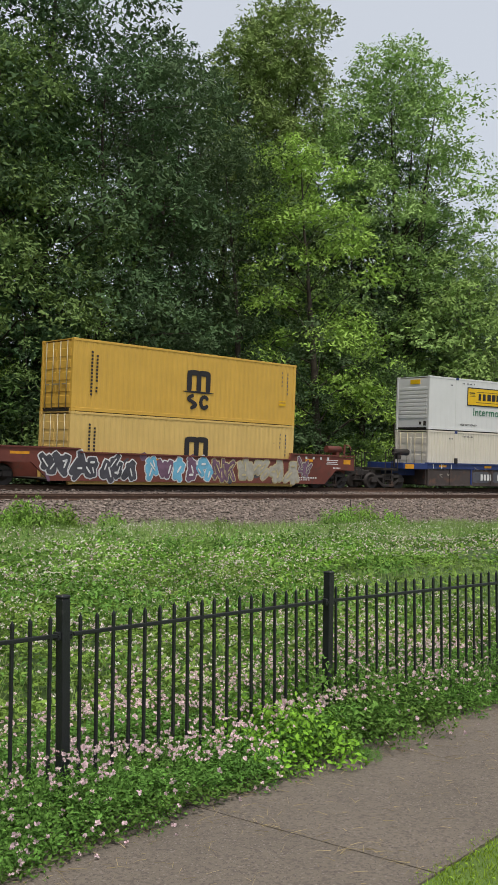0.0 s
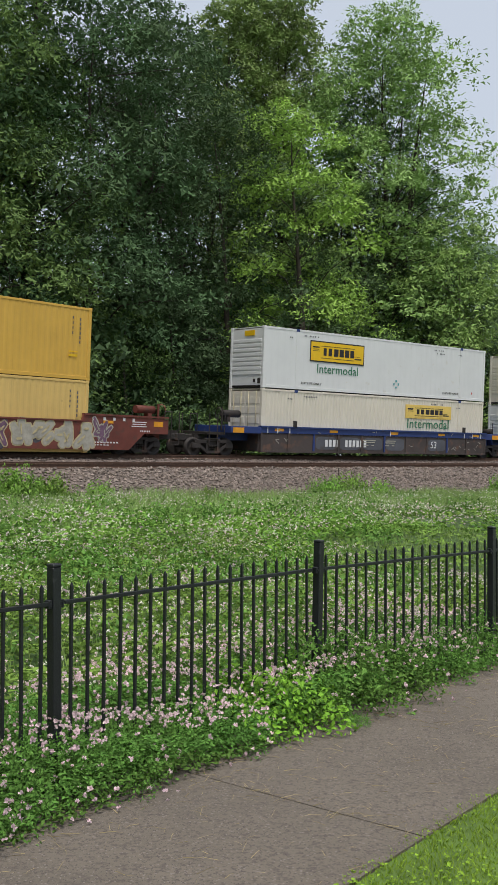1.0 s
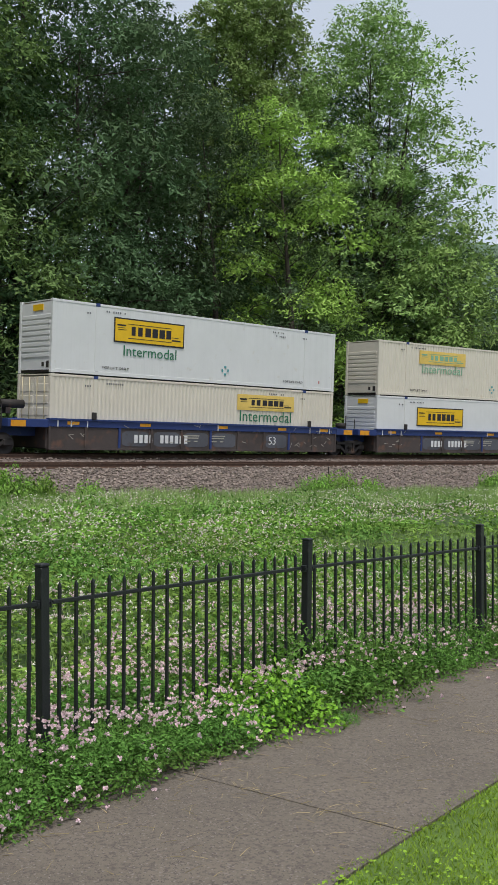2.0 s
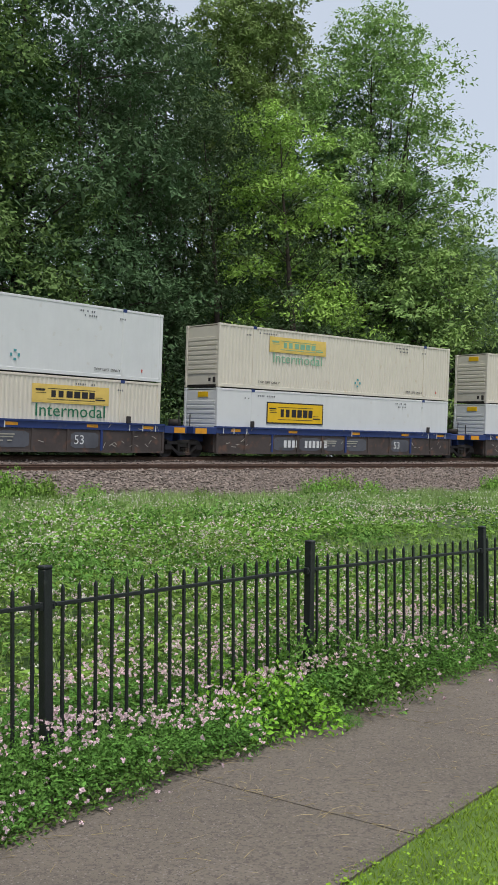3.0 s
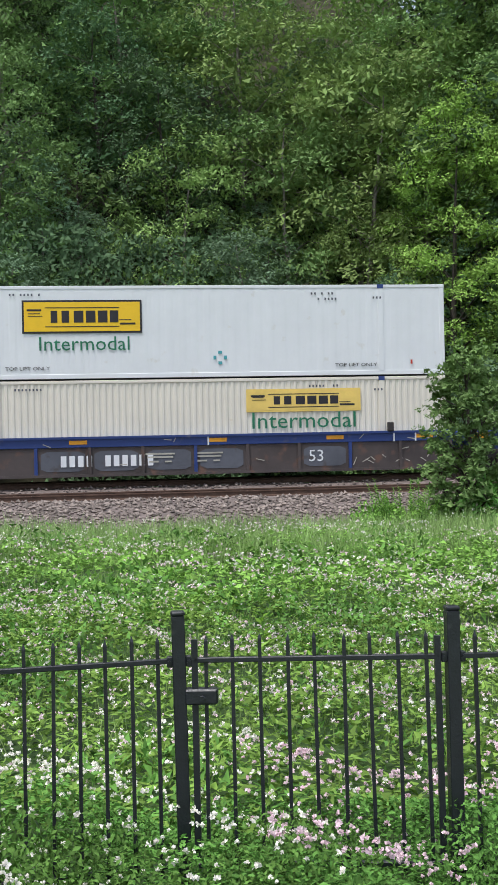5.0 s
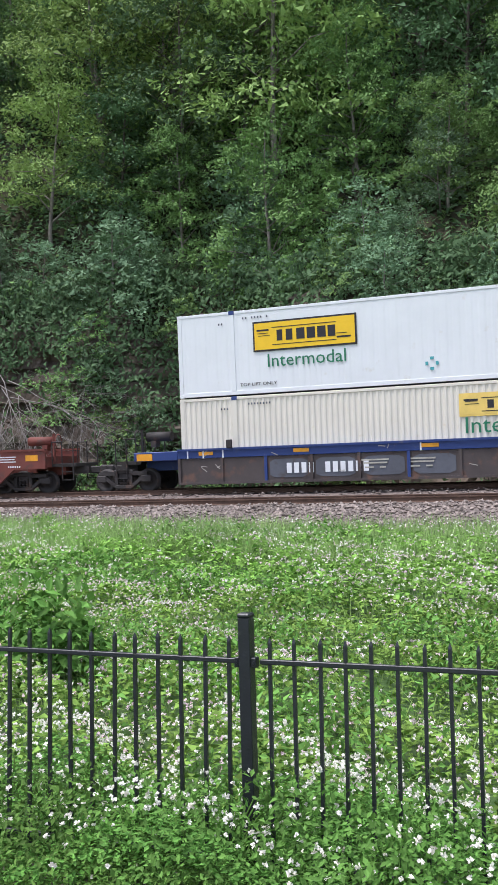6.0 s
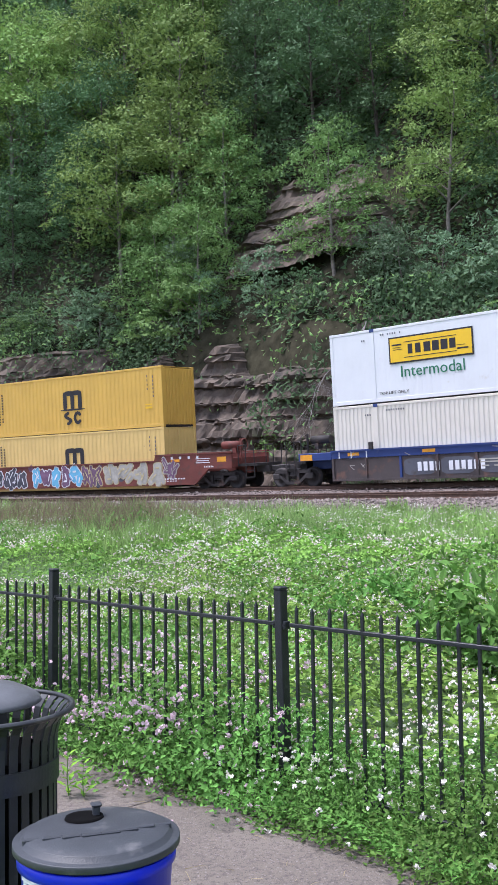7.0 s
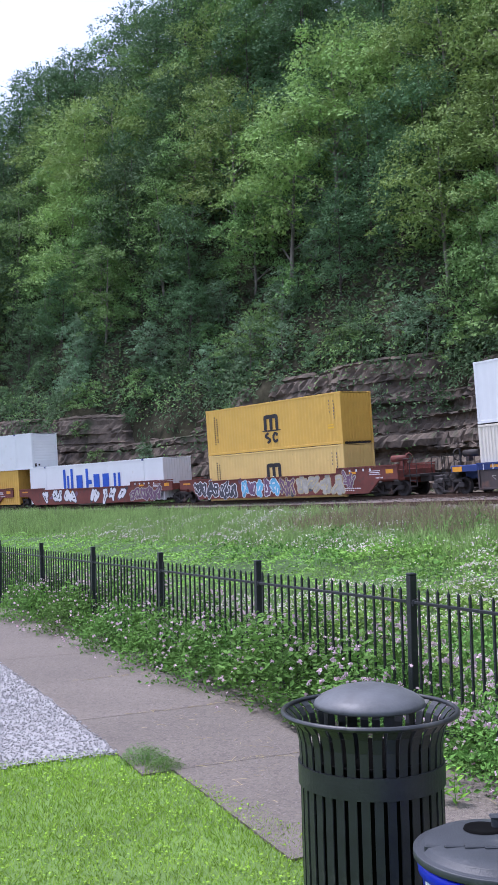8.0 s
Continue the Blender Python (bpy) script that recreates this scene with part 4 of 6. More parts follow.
red_car(-24.7, -5.44, (-6.6, -25.1), True, "oxide red well car covered in colourful spray lettering",
        [(-22.9, -18.6, 0.34, 1.32, 7, P_GREYSP, M_WHITE, 1, 0.05), (-18.3, -14.7, 0.3, 1.36, 5, [P_SKYB, P_VIO], M_WHITE, 2, 0.0), (-14.6, -13.3, 0.3, 1.3, 3, P_VIO, P_CREAMSP, 5, 0.2), (-13.2, -9.4, 0.28, 1.36, 4, P_SILV, P_CREAMSP, 3, 0.25), (-9.3, -8.6, 0.6, 1.5, 2, P_VIO, P_SILV, 8, 0.2)])
red_car(-44.0, -25.5, (-44.5,), False, "oxide red well car with white spray lettering",
        [(-40.6, -36.2, 0.34, 1.3, 5, M_WHITE, P_GREYSP, 4, 0.1), (-34.6, -30.2, 0.3, 1.36, 4, M_WHITE, P_GREYSP, 6, 0.15), (-30.0, -26.6, 0.3, 1.3, 6, P_VIO, P_SILV, 7, 0.0)])
red_car(-63.0, -44.9, (-63.5,), False, "oxide red well car under a white container", [(-58, -50, 0.34, 1.3, 7, P_SILV, P_GREYSP, 9, 0.1)])

# ---- the fence round the path ----
POSTS = [(-34.2, 139.6), (-31.3, 139.75), (-28.4, 139.9), (-25.6, 140.05), (-22.7, 140.15), (-19.8, 140.27), (-16.93, 140.37), (-14.03, 140.48), (-11.13, 140.62), (-8.25, 140.82), (-5.38, 140.95), (-2.51, 141.11), (0.11, 141.34), (1.54, 141.16), (4.43, 141.03), (7.32, 140.93), (10.2, 140.66), (13.1, 140.5), (16.0, 140.3), (18.9, 140.1), (21.8, 139.9)]


def pointed(bm, x, y, z0, z1, w):
    """A square bar with a pyramid tip."""
    h = w / 2
    b = [bm.verts.new((x + a * h, y + c * h, z0)) for a, c in ((-1, -1), (1, -1), (1, 1), (-1, 1))]
    t = [bm.verts.new((x + a * h, y + c * h, z1 - w * 1.6)) for a, c in ((-1, -1), (1, -1), (1, 1), (-1, 1))]
    tip = bm.verts.new((x, y, z1))
    for i in range(4):
        bm.faces.new((b[i], b[(i + 1) % 4], t[(i + 1) % 4], t[i]))
        bm.faces.new((t[i], t[(i + 1) % 4], tip))


bm = bmesh.new()
pointed(bm, 0, 0, 0.02, 1.105, 0.0165)
PICKET = bpy.data.meshes.new("picket")
bm.to_mesh(PICKET)
bm.free()
PICKET.materials.append(M_BLACK)


def fence_post():
    post = tagged(new("fence_post"), "square black steel fence post with a flat cap", "fence post", "posts of the park fence")
    bm = bmesh.new()
    box(bm, -0.03, -0.03, -0.05, 0.03, 0.03, 1.19, bevel=0.004)
    part("shaft", bm, M_BLACK, post)
    bm = bmesh.new()
    box(bm, -0.033, -0.033, 1.19, 0.033, 0.033, 1.212, bevel=0.007)
    v = bm.verts
    cap = part("cap", bm, M_BLACK, post)
    for sx in (-1, 1):
        bm = bmesh.new()
        box(bm, sx * 0.03, -0.022, 0.96, sx * 0.056, 0.022, 1.008, bevel=0.004)
        cyl(bm, (sx * 0.045, -0.022, 0.985), (sx * 0.045, -0.03, 0.985), 0.008, n=6)
        part("rail_bracket", bm, M_BLACK, post)
    return post


def fence_panel(p, q, name="fence", gate=False):
    """Bars and pickets between two posts."""
    d = q - p
    L = d.length - 0.09
    ang = math.degrees(math.atan2(d.y, d.x))
    mid = (p + q) / 2
    pan = tagged(new(name), "black steel picket gate with a latch, closed" if gate else "black steel picket fence panel with pointed pickets", "gate" if gate else "fence", "" if gate else "panels of the park fence")
    pan.matrix_basis = pose(mid.x, mid.y, mid.z, 0, 0, ang)
    for z, nm in ((0.987, "top_rail"), (0.07, "bottom_rail")):
        bm = bmesh.new()
        box(bm, -L / 2 + 0.01, -0.014, z - 0.0115, L / 2 - 0.01, 0.014, z + 0.0115, bevel=0.003)
        part(nm, bm, M_BLACK, pan)
    n = round(L / 0.121)
    rng = random.Random(int(mid.x * 100))
    for i in range(n):
        x = -L / 2 + L * (i + 0.5) / n
        share("picket", PICKET, pan, pose(x, rng.uniform(-0.001, 0.001), rng.uniform(-0.006, 0.006), rng.uniform(-0.3, 0.3), rng.uniform(-0.35, 0.35), 0))
    if gate:
        bm = bmesh.new()
        box(bm, -L / 2 - 0.03, -0.035, 0.79, -L / 2 + 0.12, 0.035, 0.86, bevel=0.008)
        cyl(bm, (-L / 2 + 0.05, -0.05, 0.82), (-L / 2 + 0.05, 0.05, 0.82), 0.014, n=8)
        part("latch", bm, M_BLACK, pan, "black box latch")
        for sx in (-1, 1):
            bm = bmesh.new()
            box(bm, sx * (L / 2 - 0.03), -0.014, 0.1, sx * (L / 2 - 0.002), 0.014, 1.08)
            part("gate_stile", bm, M_BLACK, pan)


first_post = None
spots = [ring(r, s, 0.015) for s, r in POSTS]
lean_rng = random.Random(5)
for i, p in enumerate(spots):
    m = pose(p.x, p.y, p.z, lean_rng.uniform(-0.8, 0.8), lean_rng.uniform(-0.9, 0.9), ring_turn(POSTS[i][0]))
    if first_post is None:
        first_post = fence_post()
        first_post.matrix_basis = m
    else:
        copy_thing(first_post, m)
for i, (p, q) in enumerate(zip(spots, spots[1:])):
    fence_panel(p, q, "gate" if i == 12 else "fence", i == 12)


# ---- the two bins ----
def litter_bin(x, y):
    can = tagged(new("litter_bin"), "black slatted steel litter bin with flared rim and domed lid", "litter bin")
    can.matrix_basis = pose(x, y, 0.0, 0, 0, 20)
    n = 36
    bm = bmesh.new()
    prof = [(0.285, 0.05), (0.288, 0.45), (0.288, 0.74), (0.292, 0.84), (0.306, 0.895), (0.33, 0.925), (0.352, 0.942)]
    w = 0.0165
    vs = []
    for th in (0.0, 0.006):
        for sgn in (-1, 1):
            vs.append([bm.verts.new((r - th, sgn * w * (1 + 0.25 * (r - 0.285) / 0.06), z)) for r, z in prof])
    for c, d in ((0, 1), (1, 3), (3, 2), (2, 0)):
        for i in range(len(prof) - 1):
            bm.faces.new((vs[c][i], vs[d][i], vs[d][i + 1], vs[c][i + 1]))
    me = bpy.data.meshes.new("slat")
    bm.to_mesh(me)
    bm.free()
    me.materials.append(M_BIN)
    for i in range(n):
        share("slat", me, can, pose(0, 0, 0, 0, 0, 360 * i / n))
    bm = bmesh.new()
    r = lathe(bm, [(0.352 + 0.011 * math.cos(a), 0.944 + 0.011 * math.sin(a)) for a in np.linspace(0, 2 * math.pi, 9)], 64)
    part("rim", bm, M_BIN, can)
    for z, h in ((0.665, 0.085), (0.06, 0.06)):
        bm = bmesh.new()
        lathe(bm, [(0.286, z), (0.2965, z), (0.2965, z + h), (0.286, z + h), (0.286, z)], 96, 0, False)
        part("band", bm, M_BIN, can)
    bm = bmesh.new()
    lathe(bm, [(0.0, 0.06), (0.262, 0.06), (0.25, 0.76), (0.256, 0.772), (0.24, 0.772), (0.252, 0.1), (0, 0.1)], 48)
    part("liner", bm, M_DARKIN, can, "dark plastic liner")
    bm = bmesh.new()
    lathe(bm, [(0.0, 1.052), (0.06, 1.049), (0.13, 1.034), (0.19, 1.008), (0.222, 0.985), (0.228, 0.968), (0.218, 0.962), (0.17, 0.985), (0.0, 1.02)], 56)
    part("domed_lid", bm, M_DOME, can, "worn grey-black domed lid with rusty edge, sky sheen in its colour")
    for k in range(4):
        bm = bmesh.new()
        a = k * math.pi / 2 + 0.5
        box(bm, 0.185, -0.022, 0.7, 0.191, 0.022, 0.975, m=Matrix.Rotation(a, 4, "Z"))
        part("lid_strut", bm, M_BIN, can)
    return can


def recycling_bin(x, y):
    b = tagged(new("recycling_bin"), "bright blue plastic recycling bin with charcoal lid", "recycling bin")
    b.matrix_basis = pose(x, y, 0.0, 0, 0, 30)
    bm = bmesh.new()
    lathe(bm, [(0.0, 0.0), (0.205, 0.0), (0.21, 0.02), (0.246, 0.60), (0.258, 0.605), (0.26, 0.64), (0.25, 0.645), (0.24, 0.6), (0.2, 0.05), (0, 0.04)], 64)
    part("body", bm, M_BLUEBIN, b, "bright blue ribbed body")
    bm = bmesh.new()
    lathe(bm, [(0.262, 0.652), (0.271, 0.652), (0.272, 0.653), (0.272, 0.672), (0.271, 0.674), (0.268, 0.675), (0.25, 0.676), (0.247, 0.677), (0.236, 0.692), (0.233, 0.694), (0.19, 0.701), (0.11, 0.708), (0.05, 0.711), (0.0, 0.711)], 72)
    lid = part("lid", bm, M_LID, b, "charcoal lid with a round hole")
    # no opening is cut: a near-black disc stands for the hole's shade
    bm = bmesh.new()
    r = lathe(bm, [(0.0, 0.0), (0.055, 0.0), (0.062, 0.004), (0.066, -0.004)], 28)
    bmesh.ops.transform(bm, matrix=Matrix.Translation((-0.085, -0.03, 0.7125)) @ Matrix.Rotation(radians(-3), 4, "Y"), verts=bm.verts)
    part("deposit_hole", bm, M_DARKIN, lid, "dark round disc painted as the shade in the deposit hole")
    bm = bmesh.new()
    for i in range(8):
        t = i / 7
        y0 = -0.21 + 0.42 * t
        x0 = 0.03 + 0.06 * math.sin(t * math.pi)
        rr = math.hypot(x0, y0)
        zz = float(np.interp(rr, [0, 0.05, 0.11, 0.2, 0.244], [0.711, 0.711, 0.708, 0.699, 0.68]))
        box(bm, x0 - 0.009, y0 - 0.032, zz - 0.02, x0 + 0.009, y0 + 0.032, zz + 0.007, bevel=0.004)
    part("rib", bm, M_LID, lid)
    bm = bmesh.new()
    box(bm, -0.11, 0.0, 0.7, -0.085, 0.024, 0.742, bevel=0.006)
    box(bm, -0.116, -0.006, 0.74, -0.08, 0.03, 0.75, bevel=0.004)
    part("flap_knob", bm, M_LID, lid)
    for a in (8, 188):
        m = Matrix.Rotation(radians(a), 4, "Z")
        bm = bmesh.new()
        for y in (-0.075, 0.075):
            box(bm, 0.255, y - 0.012, 0.55, 0.305, y + 0.012, 0.575, m=m, bevel=0.004)
        box(bm, 0.29, -0.087, 0.55, 0.31, 0.087, 0.577, m=m, bevel=0.006)
        part("handle", bm, M_BLUEBIN, b)
    # white mark on the side: a rounded plate with bars
    a = radians(297)
    for nm, lst in (("white_mark", [(0, 0.5, 0.11, 0.022), (-0.04, 0.44, 0.022, 0.12), (0.045, 0.44, 0.022, 0.12), (0, 0.37, 0.1, 0.02), (0, 0.33, 0.13, 0.02), (0.0, 0.29, 0.11, 0.02)]),):
        bm = bmesh.new()
        for t, z, w, h in lst:
            z += 0.1
            r = 0.2115 + 0.036 * z / 0.6
            m = Matrix.Rotation(a + t / 0.25, 4, "Z")
            k = 4
            for j in range(k):
                tt = -w / 2 + w * (j + 0.5) / k
                box(bm, r + 0.002, -w / k / 2 - 0.001, z - h / 2, r + 0.006, w / k / 2 + 0.001, z + h / 2, m=Matrix.Rotation(a + (t + tt) / 0.25, 4, "Z"))
        part(nm, bm, M_WHITE, b, "white printed mark")
    return b


litter_bin(-3.845, -1.975)
recycling_bin(-3.30, -1.28)


# ---- trees ----
def tube(bm, pts, r0, r1, n=7):
    """A tapered limb along points."""
    rows = []
    for i, p in enumerate(pts):
        d = (pts[min(i + 1, len(pts) - 1)] - pts[max(i - 1, 0)]).normalized()
        u = d.orthogonal().normalized()
        v = d.cross(u)
        r = r0 + (r1 - r0) * i / (len(pts) - 1)
        rows.append([bm.verts.new(p + r * (u * math.cos(2 * math.pi * k / n) + v * math.sin(2 * math.pi * k / n))) for k in range(n)])
    for a, b in zip(rows, rows[1:]):
        for k in range(n):
            bm.faces.new((a[k], a[(k + 1) % n], b[(k + 1) % n], b[k])).smooth = True


def make_tree(seed, height, crown_r, crown_low, pads, tufts, per, pad_r, flat, leaf, material, label, lean=0.0, bark=None, hollow=0.35, fork=0, inner=32, name="tree"):
    """Trunk, limbs and a crown of leafy boughs; each bough is a drooping dome of tufts of leaves."""
    rng, r2 = random.Random(seed), np.random.default_rng(seed)
    tree = tagged(new(name), label, name, "trees along the railway" if name == "tree" else "shrubs on the slope")
    bm = bmesh.new()
    bend = (rng.uniform(-1, 1), rng.uniform(-1, 1))
    trunk = [Vector((lean * max(0.0, z / height) ** 1.5 + 0.012 * height * bend[0] * math.sin(3.5 * z / height) + rng.uniform(-0.1, 0.1), 0.012 * height * bend[1] * math.sin(4.2 * z / height) + rng.uniform(-0.1, 0.1), z)) for z in np.linspace(-0.6, height * 0.93, 8)]
    tube(bm, trunk, height * 0.0135, 0.03, 8)
    for k in range(fork):
        a = 2.1 * k + rng.uniform(0, 1)
        f0 = trunk[2 + k % 2]
        tube(bm, [f0, f0 + Vector((math.cos(a) * crown_r * 0.22, math.sin(a) * crown_r * 0.22, height * 0.2)), f0 + Vector((math.cos(a) * crown_r * 0.4, math.sin(a) * crown_r * 0.4, height * 0.5))], height * 0.009, 0.03, 6)
    C, A, N, LEN = [], [], [], []
    for k in range(pads):
        f = crown_low + (1 - crown_low) * (k + rng.random()) / pads
        t = (f - crown_low) / (1 - crown_low)
        rad = crown_r * max(0.05, math.sin(math.pi * (0.2 + 0.74 * t))) ** 0.6 * (1.05 - 0.12 * t) * (hollow + (1.08 - hollow) * rng.random() ** 0.7)
        ang = k * 2.4 + rng.uniform(-0.6, 0.6)
        i = min(6, int(f * 0.93 * 7))
        root = trunk[i].lerp(trunk[i + 1], 0.4)
        c = Vector((root.x + rad * math.cos(ang), root.y + rad * math.sin(ang), f * height - 0.12 * rad + rng.uniform(-0.04, 0.04) * height))
        root = root.copy()
        root.z = min(root.z, c.z - 0.35 * rad)
        midp = root.lerp(c, 0.5) + Vector((rng.uniform(-0.3, 0.3), rng.uniform(-0.3, 0.3), 0.15 * rad))
        if k % 2 == 0 or rad > crown_r * 0.8:
            tube(bm, [root, midp, c], 0.025 + 0.005 * height * (1 - t) ** 2, 0.012, 4)
        pr = pad_r * rng.uniform(0.6, 1.35) * (1 - 0.15 * t)
        nt = max(3, int(tufts * (pr / pad_r) ** 1.5))
        out = np.array([math.cos(ang), math.sin(ang), 0])
        # tufts over the bough, then leaves round each tuft
        a2, rr = r2.uniform(0, 6.283, nt), r2.random(nt) ** 0.5
        Q = np.stack([np.cos(a2) * rr, np.sin(a2) * rr, flat * (1 - 1.3 * rr ** 2)], -1)
        along_out = Q @ out
        Q[:, 2] -= 0.22 * along_out + 0.12 * np.clip(along_out, 0, 1) ** 2
        T = np.array(c) + Q * pr + r2.normal(size=Q.shape) * [0.12, 0.12, 0.16]
        size = r2.uniform(0.65, 1.35, nt) * (pad_r * 0.31)
        D = r2.normal(size=(nt, per, 3))
        D = unit(D) * r2.random((nt, per, 1)) ** 0.4
        P = T[:, None] + D * size[:, None, None] * [1, 1, 0.62]
        P = P.reshape(-1, 3)
        slant = np.repeat(Q * [0.9, 0.9, 0], per, axis=0)
        D = D.reshape(-1, 3)
        C.append(P)
        A.append(unit(slant * 0.8 + D * [1, 1, 0.3] + r2.normal(size=P.shape) * 0.5 + [0, 0, -0.25]))
        N.append(unit(np.array([0, 0, 0.8]) + out * 0.12 + slant * 0.95 + D * 0.3 + r2.normal(size=P.shape) * 0.22))
        LEN.append(leaf * r2.uniform(0.6, 1.35, len(P)))
        # the shaded leaf mass inside the bough
        a3, r3 = r2.uniform(0, 6.283, inner), r2.random(inner) ** 0.5 * 0.72
        C.append(np.array(c) + np.stack([np.cos(a3) * r3, np.sin(a3) * r3, flat * (0.7 - 1.1 * r3 ** 2) - 0.12 + r2.uniform(-0.2, 0.05, inner)], -1) * pr)
        A.append(unit(r2.normal(size=(inner, 3)) * [1, 1, 0.6]))
        N.append(unit(r2.normal(size=(inner, 3)) + out * 0.5))
        LEN.append(leaf * 1.6 * r2.uniform(0.7, 1.2, inner))
    part("trunk", bm, bark or M_BARK, tree)
    C, A, N, LEN = map(np.concatenate, (C, A, N, LEN))
    crown = new("crown", tri_leaves("crown", C, A, N, LEN, LEN * 0.75, material))
    crown.parent = tree
    crown["kind"] = "stuff"
    return tree


KINDS = {
    "oak": make_tree(11, 27, 6.9, 0.05, 66, 15, 29, 2.6, 0.5, 0.3, L_DARK, "tall dark green broadleaf tree at the wood's edge"),
    "open_oak": make_tree(21, 27, 6.2, 0.10, 72, 12, 28, 2.2, 0.55, 0.28, L_DARK, "tall dark tree with an open, gappy crown", hollow=0.2, fork=4, inner=26),
    "high_oak": make_tree(22, 33, 4.8, 0.6, 50, 12, 27, 2.2, 0.65, 0.31, L_DARK, "tall dark tree with a high crown", hollow=0.1, fork=2),
    "maple": make_tree(12, 25, 6.6, 0.05, 58, 16, 29, 2.8, 0.34, 0.29, L_MID, "tall green maple-like tree with layered sprays"),
    "linden": make_tree(23, 25, 4.8, 0.08, 50, 16, 29, 2.5, 0.34, 0.28, L_BRIGHT, "bright fresh green tree with layered boughs"),
    "poplar": make_tree(14, 31, 4.0, 0.3, 78, 11, 27, 1.9, 0.75, 0.3, L_PALE, "tall pale green poplar against the sky", hollow=0.1, fork=2),
    "broad_poplar": make_tree(24, 31, 6.8, 0.24, 165, 12, 27, 2.3, 0.65, 0.3, L_PALE, "broad pale green tree with a forked trunk", hollow=0.2, fork=4),
    "locust": make_tree(13, 13, 4.4, 0.28, 24, 17, 24, 2.4, 0.3, 0.265, L_LOCUST, "yellow-green locust tree with flat layered sprays", 0.8, M_PALEBARK, inner=30),
    "ash": make_tree(15, 12, 3.7, 0.14, 26, 15, 23, 2.2, 0.4, 0.27, L_MID, "small green tree on the rock slope", 0.4, M_PALEBARK, inner=28),
    "beech": make_tree(19, 13, 3.9, 0.10, 28, 15, 22, 2.2, 0.48, 0.275, L_DARK, "dark green tree on the rock slope", inner=28),
    "sumac": make_tree(16, 6.5, 2.7, 0.14, 24, 8, 15, 1.35, 0.42, 0.26, L_BLUE, "low bluish green sumac with long drooping leaves", 0.5, M_PALEBARK, inner=16, name="shrub"),
    "shrub": make_tree(17, 3.6, 2.1, 0.03, 18, 8, 15, 1.15, 0.6, 0.24, L_DARK, "dense dark green shrub on the slope", inner=14, name="shrub"),
    "shrub2": make_tree(18, 3.2, 2.1, 0.03, 18, 8, 15, 1.15, 0.55, 0.23, L_MID, "leafy green shrub on the slope", inner=14, name="shrub"),
}
used = set()


joined = []


def plant(kind, rho, s, size=1.0, spin=None, z=None, rngs=random.Random(77)):
    if z is None and -45 < s < -33 and R + 13.4 < rho < R + 19.5:
        return
    p = ring(rho, s)
    zz = float(hill_z(np.array(rho), np.array(s))) - 0.15 if z is None else z
    m = pose(p.x, p.y, zz, rngs.uniform(-4, 4), rngs.uniform(-4, 4), rngs.uniform(0, 360) if spin is None else spin) @ Matrix.Diagonal((size, size, size * rngs.uniform(0.95, 1.05), 1))
    if z is None and rho > R + 31:
        joined.append((kind, m))
        return
    if kind not in used:
        used.add(kind)
        KINDS[kind].matrix_basis = m
    else:
        copy_thing(KINDS[kind], m)


# the wood's edge on the level ground, up the line: tall trees first, then the understorey
for kind, d, s, k in (("maple", 11, 27.5, 0.88), ("oak", 17, 30.0, 1.18), ("maple", 16, 26.5, 1.1), ("oak", 15, 20.5, 0.95), ("maple", 22, 28.5, 1.15), ("oak", 18, 23.5, 1.15), ("maple", 20, 17, 1.05), ("oak", 13.5, 31.6, 1.05), ("maple", 19, 32.5, 1.12), ("open_oak", 14, 39.5, 1.04), ("beech", 14, 37.5, 0.95), ("beech", 14.5, 42, 0.95), ("beech", 15, 46.5, 1.0), ("ash", 16, 50, 1.0), ("high_oak", 20, 45.5, 0.96), ("high_oak", 21, 41.0, 0.86),
                      ("poplar", 24, 48.6, 1.10), ("poplar", 25, 52.4, 1.14), ("poplar", 23, 55.4, 1.13), ("linden", 9.6, 48.0, 0.95), ("broad_poplar", 16, 58.8, 1.1), ("maple", 15, 65.0, 0.78), ("maple", 18, 62.3, 1.05), ("oak", 20, 59.0, 1.0), ("ash", 12, 62.5, 1.1), ("locust", 11, 61.5, 1.3), ("oak", 13, 66.0, 0.56), ("maple", 12, 70, 0.6), ("oak", 14, 75, 0.6), ("locust", 12, 79, 0.9),
                      ("linden", 14, 13.3, 0.66), ("linden", 13, 18.0, 0.70), ("linden", 11.5, 26.0, 0.62), ("maple", 13, 31.0, 0.88), ("oak", 12, 34.0, 0.75), ("oak", 12, 44.2, 0.68), ("maple", 17, 52.5, 0.72), ("oak", 14, 55.0, 0.62), ("oak", 19, 63.0, 0.7),
                      ("beech", 17, 37.0, 0.8), ("beech", 18, 41, 0.85), ("beech", 18, 45, 0.9), ("ash", 21, 39, 0.85), ("beech", 22, 43, 0.9), ("beech", 22, 49, 1.2), ("beech", 22, 56, 1.2),
                      ("ash", 9.5, 23, 0.9), ("beech", 9.5, 29.5, 0.85), ("ash", 9.5, 35.5, 0.7), ("beech", 10, 39, 0.8), ("beech", 9.5, 44, 0.7), ("beech", 10, 47.5, 0.6), ("ash", 9.8, 54, 0.75), ("beech", 10, 57.5, 0.6), ("beech", 10, 64, 0.75), ("ash", 10, 67.5, 0.8), ("beech", 10, 73, 0.8), ("ash", 10, 78, 0.8)):
    plant(kind, R + d, s, k, z=1.5 if s > 36 else None)
for k in range(26):
    plant(("shrub", "shrub2", "shrub")[k % 3], R + 7.6 + (k * 7 % 5) * 0.35, 15 + k * 2.6, 0.9 + (k * 5 % 7) * 0.07, z=1.5)
